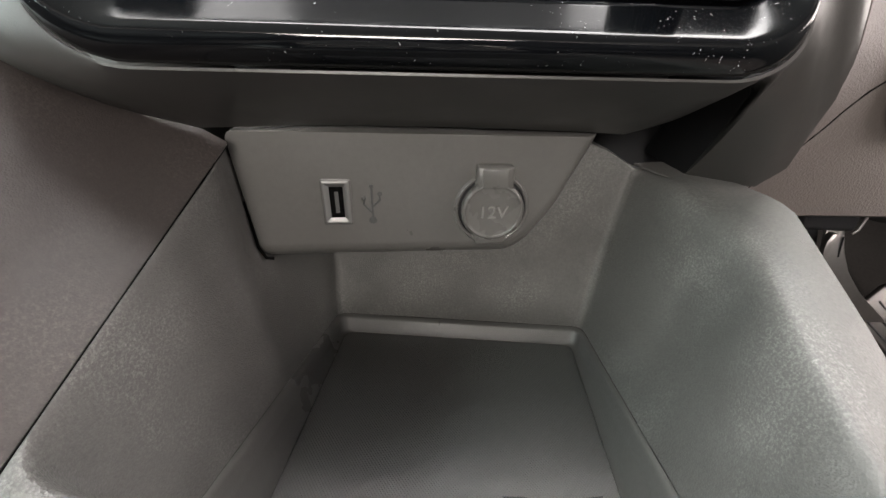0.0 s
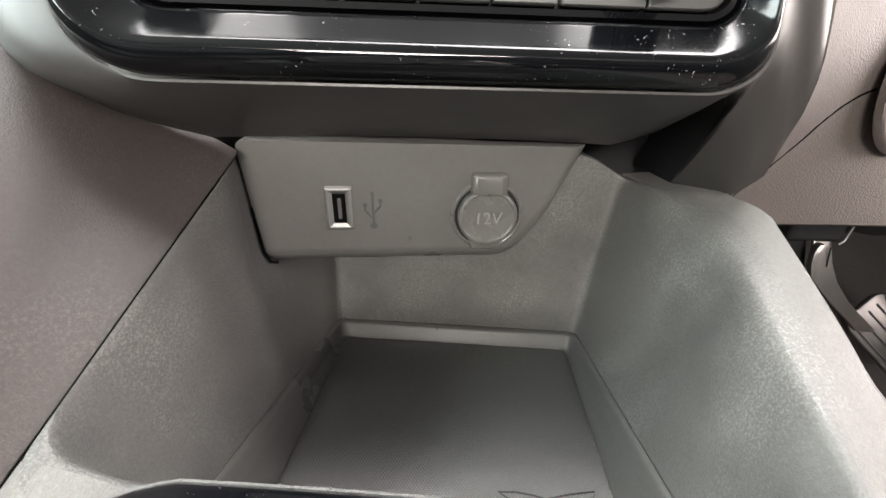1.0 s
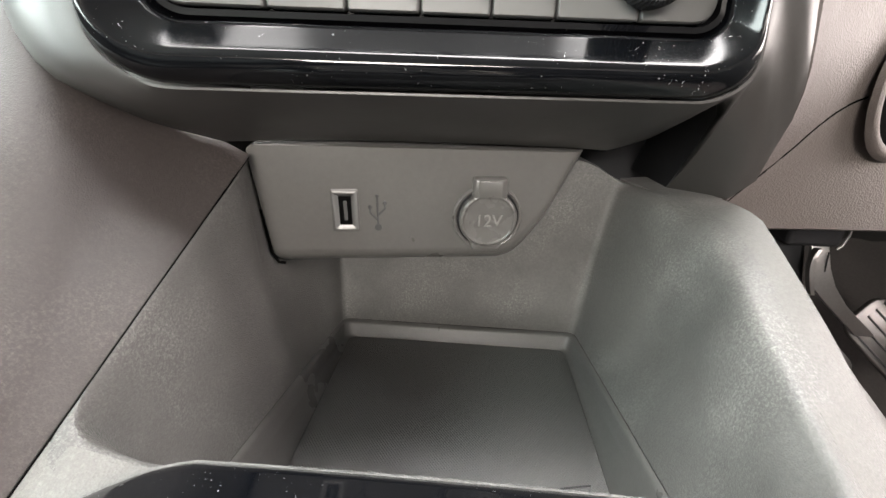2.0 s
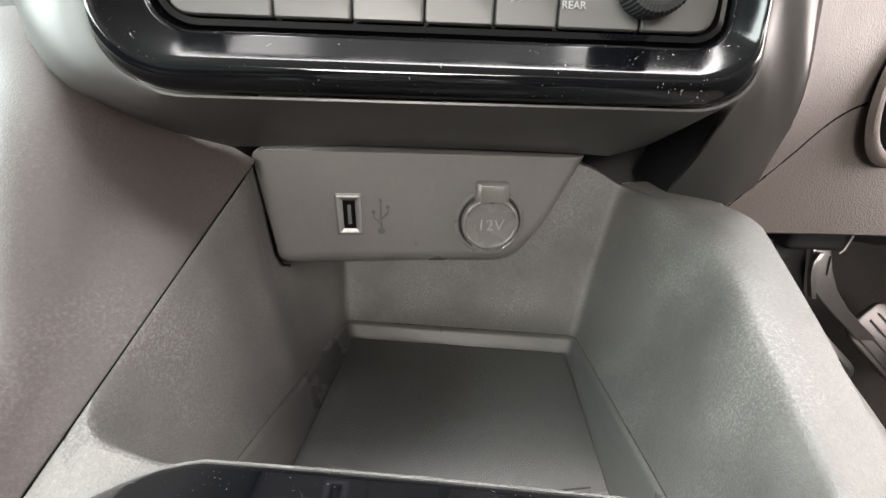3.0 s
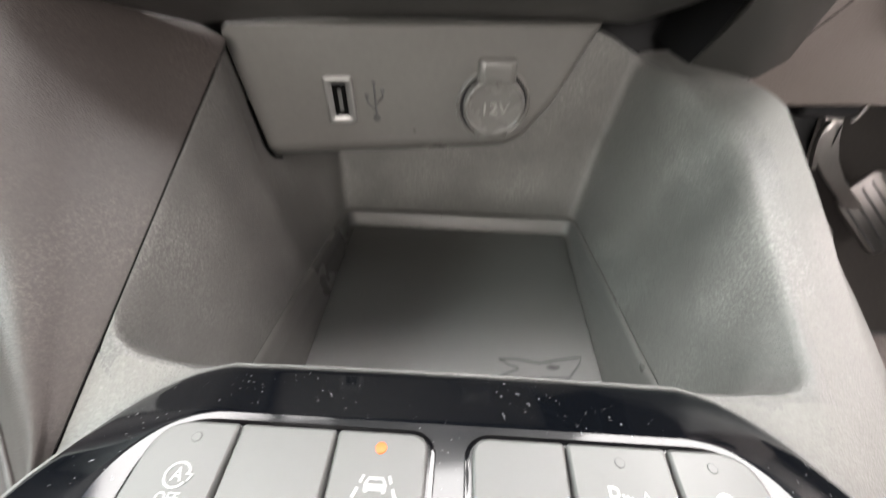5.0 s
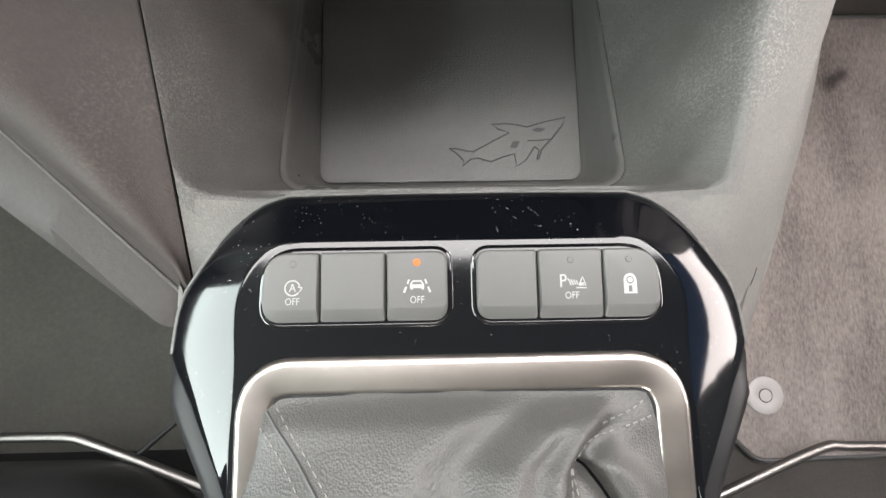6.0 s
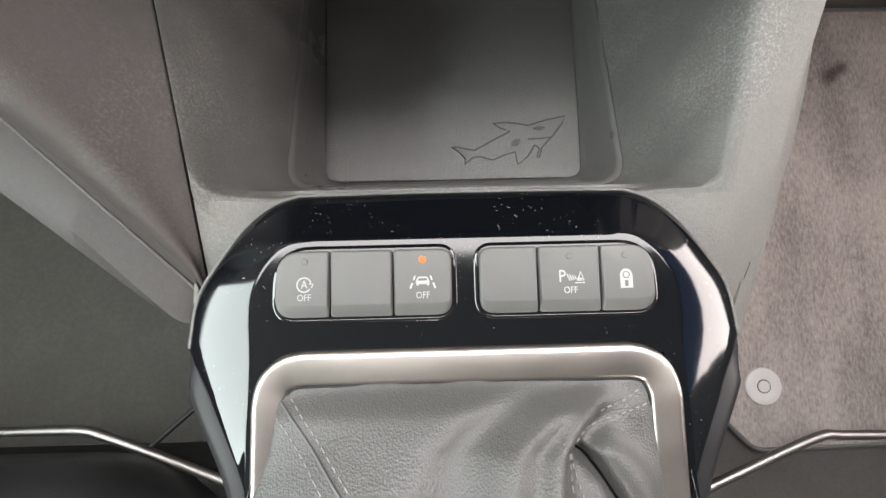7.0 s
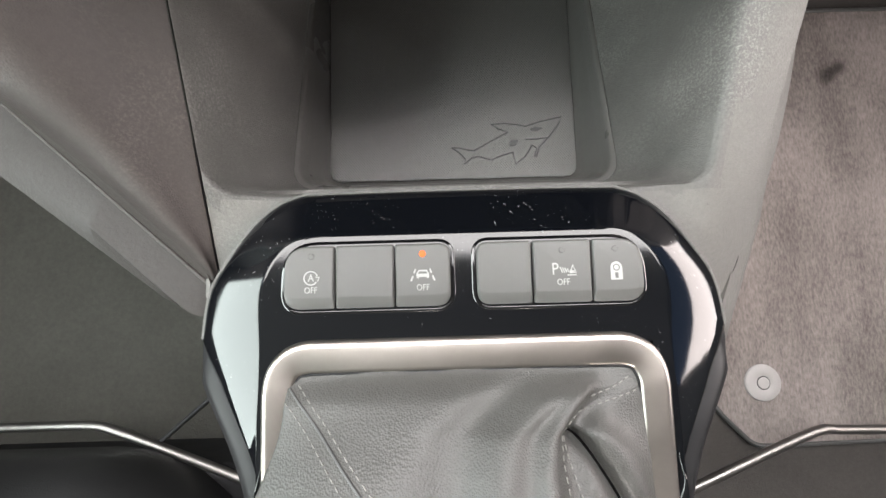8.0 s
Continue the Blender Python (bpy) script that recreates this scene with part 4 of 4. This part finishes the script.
def gear_ring():
    g = thing("gaiter_frame", (0, -100, 0), "satin champagne metal frame round the gear gaiter", "metal frame")
    loop = outline([(-77.5, -34.3), (-76, -180), (75, -180), (76.5, -34.3)], (18, 10, 10, 18), 12)
    rows = []
    for d, h in ((-0.4, -0.5), (0, 1.3), (0.5, 2.0), (1.3, 2.4), (2.2, 2.4), (8.2, 1.3), (9.0, 0.9), (9.6, -0.2), (9.8, -7)):
        rows.append([Vector((q.x, q.y - 0.0006 * q.x * q.x * smooth01((q.y + 110) / 60), h + field_z(q.y))) for q in [p.lerp(i, 1 + 0.3 * smooth01((p.y + 70) / 30)) if d > 0 else i for p, i in zip(loop, inset(loop, d))]])
    part("frame", loft(rows, closed=True), SATIN, g, "satin metal ring")
    part("inner_edge", tube([p + Vector((0, 0, 0.2)) for p in rows[-2] + rows[-2][:1]], 0.55, 6), DARK, g, "thin dark inner edge")


gear_ring()


def gaiter_point(u, y, raised=0.0):
    """Leather bellows: u runs across from -1 to 1; it rises from its frame towards the lever and bulges over the frame."""
    a = max(0.0, -47.0 - y)
    low = smooth01((u - 0.2) / 0.5)  # tucked down along the driver's side
    side = 1.7 + 3.9 * smooth01(a / 10) * (1 - 0.8 * low) + (4.5 + 8.5 * smooth01(0.5 - 0.9 * u)) * smooth01(a / 45) * (1 - 0.75 * low)
    wide = 67.6 + (8 * smooth01((a - 14) / 34) if u < 0 else -2 * smooth01((a - 20) / 35))
    high = 4 * smooth01(a / 12) + 40 * smooth01(a / 105) ** 0.8
    b = abs(u)
    if b < 0.88:
        v = b / 0.88
        x, z = wide * v**0.92, -0.5 + side + high * (1 - v**2.4)
    else:
        v = (b - 0.88) / 0.12
        x, z = wide + (67.4 - wide) * v**1.5, -0.5 + side * (1 - v**2) - 1.5 * v
    x = math.copysign(x, u)
    # two folds sweep from the driver's front corner towards the lever; beyond them the stitched seam and a deep crease
    along = -y
    fold_1 = float(np.interp(along, (47, 58, 68, 79, 92, 130), (49, 28, 13.5, 9.5, 7.5, 6)))
    fold_2 = float(np.interp(along, (47, 52, 60.5, 68.5, 77.5, 92, 130), (52, 45, 35, 27, 24.5, 25.5, 28)))
    crease = float(np.interp(along, (66, 71.5, 80.5, 90, 130), (33, 39, 45.5, 51, 66)))
    grow = smooth01((a - 1) / 10)
    z += 3.6 * math.exp(-(((x - fold_1) / 8.0) ** 2)) * grow
    z += 4.6 * math.exp(-(((x - fold_2) / 4.6) ** 2)) * grow
    z -= 1.2 * math.exp(-(((x - 0.5 * (fold_1 + fold_2)) / 4.5) ** 2)) * smooth01((a - 8) / 10)
    z -= 5.5 * math.exp(-(((x - fold_2 - 9) / 5.5) ** 2)) * smooth01((a - 6) / 14)
    z -= 6 * math.exp(-(((x - crease) / 3.2) ** 2)) * smooth01((a - 19) / 6)
    z += 3.5 * math.exp(-(((x - crease - 11) / 7) ** 2)) * smooth01((a - 10) / 14)
    r = (x + 12) / 26
    z -= 7 * math.exp(-r * r) * smooth01((a - 14) / 30)
    r = (x - fold_1 + 18) / 10
    z -= 3.5 * math.exp(-r * r) * grow
    z += 0.7 * noise.noise((x / 24, y / 24, 5)) + 0.2 * noise.noise((x / 9, y / 9, 2))
    z -= 1.3 * max(0.0, y + 47)  # the front edge runs down under the frame
    return Vector((x, y - 0.0006 * x * x, z + raised))


def gaiter():
    g = thing("gear_gaiter", (0, -110, -4), "grey leather gear gaiter with pale double stitching", "gear gaiter")
    rows = []
    for j in range(100):
        y = -42.5 - 131.5 * j / 99
        rows.append([gaiter_point(-1 + 2 * i / 130, y) for i in range(131)])
    part("leather", loft(rows), LEATHER, g, solid=1.2)

    def run(a, b, n=60, bow=0.0):
        a, b = Vector(a), Vector(b)
        return [a.lerp(b, k / n) + Vector((bow * 4 * (k / n) * (1 - k / n), 0)) for k in range(n + 1)]

    def stitches(line):
        bm = bmesh.new()
        for k in range(0, len(line) - 2, 3):
            tube([gaiter_point(q.x, q.y, 0.25) for q in (line[k], line[k + 1], line[k + 2].lerp(line[k + 1], 0.3))], 0.27, 5, bm)
        return bm

    def across(x, y):
        wide = 67.6 + (8 * smooth01((-61 - y) / 34) if x < 0 else -2 * smooth01((-67 - y) / 35))
        return Vector((math.copysign(0.88 * min(abs(x) / wide, 1) ** (1 / 0.92), x), y))

    def laid(a, b, n):
        return [across(a[0] + (b[0] - a[0]) * k / n, a[1] + (b[1] - a[1]) * k / n) for k in range(n + 1)]

    part("seam", tube([gaiter_point(q.x, q.y, 0.1) for q in laid((-66.5, -51), (-24, -92), 40)], 0.6, 6), RUBBER_EDGE, g, "dark joint between leather panels")
    for a, b in (((-63.5, -50), (-21, -92)), ((-67.3, -55), (-29, -93))):
        part("stitching", stitches(laid(a, b, 54)), THREAD, g, "pale thread stitches")
    for line in ([(63, -55), (60, -56.3), (48.2, -60.1), (37.6, -63.5), (32.6, -68.3), (33.4, -76.1), (36.8, -89.8), (39, -98)], [(61, -50.5), (57.8, -52.5), (52, -55.2), (44.9, -57.5)], [(31.2, -68.7), (31, -77.6), (31.6, -89.6), (33, -98)]):
        length = sum((Vector(q) - Vector(p)).length for p, q in zip(line, line[1:]))
        pts = rail([(p[0], p[1], 0) for p in line], max(7, int(length * 1.05)))
        part("stitching", stitches([across(p.x, p.y) for p in pts]), THREAD, g, "pale thread stitches")
    # black strand along the crease, its shade put in as colour
    pts = rail([(33.5, -68, 0), (38.8, -71.4, 0), (45, -80.4, 0), (51.1, -90.2, 0), (54, -96, 0)], 30)
    part("crease_shade", tube([gaiter_point(q.x, q.y, 0.1) for q in (across(p.x, p.y) for p in pts)], 0.6, 6), GAP, g, "black strand put in as the shade of the leather crease")


gaiter()


# ---- driver's knee panel, steering column hole, pedals ----
def knee_panel():
    k = thing("knee_panel", (230, 250, -6), "warm grey grained lower dash panel beside the steering column", "dash panel")
    n = 30
    inner = rail([(134, 152, 190), (140, 146, 123), (146, 148, 88), (152, 165, 60), (160, 195, 38), (176, 228, 16), (186, 244, -8)], n)
    mid = rail([(190, 250, 190), (196, 256, 123), (200, 260, 88), (203, 262, 60), (206, 262, 38), (212, 260, 16), (216, 258, -8)], n)
    out = rail([(420, 268, 190), (420, 272, 123), (420, 275, 88), (420, 275, 60), (420, 275, 38), (420, 272, 16), (420, 268, -8)], n)
    rows = [[(1 - t) ** 2 * a + 2 * t * (1 - t) * b + t * t * c for a, b, c in zip(inner, mid, out)] for t in (q / 16 for q in range(17))]
    rows = [row + [row[-1] + Vector((0, 6, -3)), row[-1] + Vector((0, 60, 2))] for row in rows]
    part("panel", loft(rows), PLASTIC_WARM, k, solid=3)
    many = [rail(c, 150) for c in (inner, mid, out)]
    fine = [[(1 - t) ** 2 * a + 2 * t * (1 - t) * b + t * t * c for a, b, c in zip(*many)] for t in (q / 150 for q in range(151))]

    def on(x, z):
        near = sorted((p for row in fine for p in row), key=lambda p: (p.x - x) ** 2 + (p.z - z) ** 2)[:3]
        return sum(p.y for p in near) / 3

    line = rail([(172, 0, 13), (178, 0, 20), (203, 0, 48), (219, 0, 67.6), (235, 0, 79.3), (250, 0, 85)], 40)
    part("joint", tube([Vector((p.x, 0, p.z)) + Vector((0, on(p.x, p.z) + 0.45, 0)) for p in line], 1.0, 6), GAP, k, "dark joint between panels")
    # recess of the steering column
    c = Vector((293, on(293, 97) - 1.5, 97))

    def hoop(r, d):
        return [c + Vector((r * math.cos(a), d + 0.36 * r * math.cos(a) - 0.003 * r * r * math.cos(a) ** 2, 1.08 * r * math.sin(a))) for a in (2 * math.pi * q / 48 for q in range(48))]

    part("recess", loft([hoop(r, d) for r, d in ((50, 4), (48, -0.5), (46, -1.8), (43.5, -1.8), (42, -0.3), (41.5, 30))], closed=True), PLASTIC_WARM, k, "rounded lip of the column opening")
    # flat black disc stands in for the shade inside the opening
    part("recess_shade", loft([hoop(42.8, 0.6), hoop(20, 0.6)], closed=True, cap=1), GAP, k)


knee_panel()


def pedals():
    def pad(name, label, c, hw, hh, tilt, turn, ribs, arm, arm_mat, arm_label):
        t = thing(name, c, label, "pedal", "pedals")
        m = Matrix.Translation(Vector(c)) @ pose(0, 0, 0, tilt, 0, 0) @ pose(0, 0, 0, 0, 0, turn)

        def lay(a, b, h):
            return m @ Vector((a, b, h))

        loop = outline([(-hw, -hh), (hw, -hh), (hw, hh), (-hw, hh)], (hw * 0.6,) * 4, 7)
        part("pad", slab(loop, [(0, -6), (0, -2), (0.6, -0.8), (2.0, 0)], lay), STEEL, t, "brushed steel pad")
        for q in range(ribs):
            a = -hw + 2 * hw * (q + 0.5) / ribs
            part("rib", tube([lay(a, -hh * 0.8, 0.3), lay(a, 0, 0.5), lay(a, hh * 0.8, 0.3)], 1.7, 8, flat=0.7), RUBBER_EDGE, t, "black rubber rib")
        rows = [[Vector(p) + Vector((-sx, 0, 0)), Vector(p) + Vector((-sx, -5, 0)), Vector(p) + Vector((sx, -5, 0)), Vector(p) + Vector((sx, 0, 0))] for p, sx in arm]
        part("arm", loft(rows, closed=True, cap=2), arm_mat, t, arm_label, bevel=1.2)
        return t

    brake = pad("brake_pedal", "steel brake pedal with rubber ribs on a bent arm", (509, 392, -184), 32, 48, 62, 42, 5,
        [((386, 402, -52), 9), ((387, 394, -72), 9.5), ((390.5, 390, -92), 11.5), ((399, 387, -112), 13), ((410, 386, -124), 12), ((421, 386, -135), 11), ((439, 386, -150), 11), ((459, 387, -166), 11.5), ((470, 390, -175), 12)], ZINC, "pressed steel pedal arm")
    # flange along the arm's edge, a slot in the arm, and the black bracket that it hangs from
    edge = rail([(382, 390, -70), (376.5, 386, -78), (376, 384, -90), (379, 382, -104), (383, 382, -114), (386, 382, -121)], 16)
    part("flange", loft([[p + Vector((-2.6, 0, 0)), p + Vector((-2.6, -7, 0)), p + Vector((2.4, -7, 0)), p + Vector((2.4, 0, 0))] for p in edge], closed=True, cap=2), ZINC, brake, "bright folded edge of the arm", bevel=0.6)
    part("slot", tube([(394, 386.5, -74), (396, 384.6, -96)], 0.9, 6), DARK, brake, "dark slot in the arm")
    bracket = part("bracket", box(346, 402, 384, 424, -68, 10), DARK, brake, "black mounting bracket", bevel=5)
    part("bracket_edge", tube([(398, 383.5, -69), (402, 383.5, -65), (404.5, 383.5, -52), (405, 384, -40)], 1.3, 8), ZINC, bracket, "bright lower edge of the bracket")
    pad("clutch_pedal", "ribbed steel pedal beside the console", (417, 380, -197), 27, 44, 62, 42, 3,
        [((368, 425, -40), 18), ((366, 412, -70), 17), ((376, 398, -120), 11), ((398, 388, -165), 10)], DARK, "black pedal arm")


pedals()


# ---- floor stud and seats ----
def stud():
    s = thing("carpet_stud", (353.5, -130, -331), "pale round plastic stud fixing the carpet", "floor stud")

    def disc(rs):
        return loft([[Vector((353.5 + r * math.cos(a), -130.7 + r * math.sin(a), -323.5 + h)) for a in (2 * math.pi * k / 48 for k in range(48))] for r, h in rs], closed=True, cap=1)

    part("flange", disc([(20.5, -4), (20.5, 0.6), (19.8, 1.2), (8.0, 1.6), (7.6, 1.2)]), STUD_MAT, s)
    part("knob", disc([(6.6, 1.0), (6.6, 1.7), (6.2, 1.9), (5.0, 1.9)]), STUD_MAT, s)
    part("groove", disc([(8.2, 1.25), (7.4, 1.3)]), DARK, s)


stud()


def seat_bars():
    left = thing("seat_lever", (-320, -135, -231), "bent steel tube lever under the passenger seat", "seat lever", "seat levers")
    part("tube", tube(rail([(-640, -128, -231), (-420, -130, -231), (-338, -130.5, -231), (-313, -135, -231), (-212, -173.7, -231), (-150, -200, -233)], 50), 4.2, 12), STEEL, left)
    part("rod", tube(rail([(-274, -150, -233), (-247, -126, -238), (-200, -85, -246), (-150, -42, -256)], 16), 2.4, 8), DARK, left, "thin black rod leading to the console")
    right = thing("seat_lever", (320, -155, -231), "bent steel tube lever under the driver seat", "seat lever", "seat levers")
    part("tube", tube(rail([(640, -152, -231), (420, -154, -231), (350, -153.2, -231), (324, -155.5, -231), (227, -194, -231), (160, -222, -233)], 50), 4.2, 12), STEEL, right)


seat_bars()


def seat(side):
    """Cushion, backrest and base of a front seat; side -1 is the passenger's."""
    who = "passenger" if side < 0 else "driver"
    set_back = -12 if side < 0 else 150
    s = thing(who + "_seat", (side * 420, -500, -330), "black leather front seat of the " + who, "car seat", "front seats")
    rows = []
    for k in range(25):
        x = -690 + 520 * k / 24
        e = 90 * (max(0, abs(k / 24 - 0.5) * 2 - 0.5) / 0.5) ** 2
        rows.append([Vector((-side * p.x, p.y - set_back, p.z)) for p in rail([(x, -170 - e, -250), (x, -158 - e, -215), (x, -170 - e, -165), (x, -215 - e, -130 - e * 0.4), (x, -300, -118 - e * 0.5), (x, -700, -125 - e * 0.5)], 24)])
    part("cushion", loft(rows), SEAT_LEATHER, s, "black leather cushion", solid=10)
    rows = []
    for k in range(25):
        x = -690 + 520 * k / 24
        e = 70 * (abs(k / 24 - 0.5) * 2) ** 4
        rows.append([Vector((-side * p.x, p.y - set_back, p.z)) for p in rail([(x, -560, -140), (x, -585 + e, -40), (x, -640 + e, 150), (x, -700 + e, 330), (x, -740, 430 - e), (x, -790, 420 - e), (x, -760, 150), (x, -720, -140)], 32)])
    part("backrest", loft(rows), SEAT_LEATHER, s, "black leather backrest", solid=8, face=(side * 420, -300, 200))
    x0, x1 = sorted((side * 640, side * 150))
    part("base", box(x0, x1, -640 - set_back, -185 - set_back, -330, -240), DARK, s, bevel=10)


seat(-1)
seat(1)
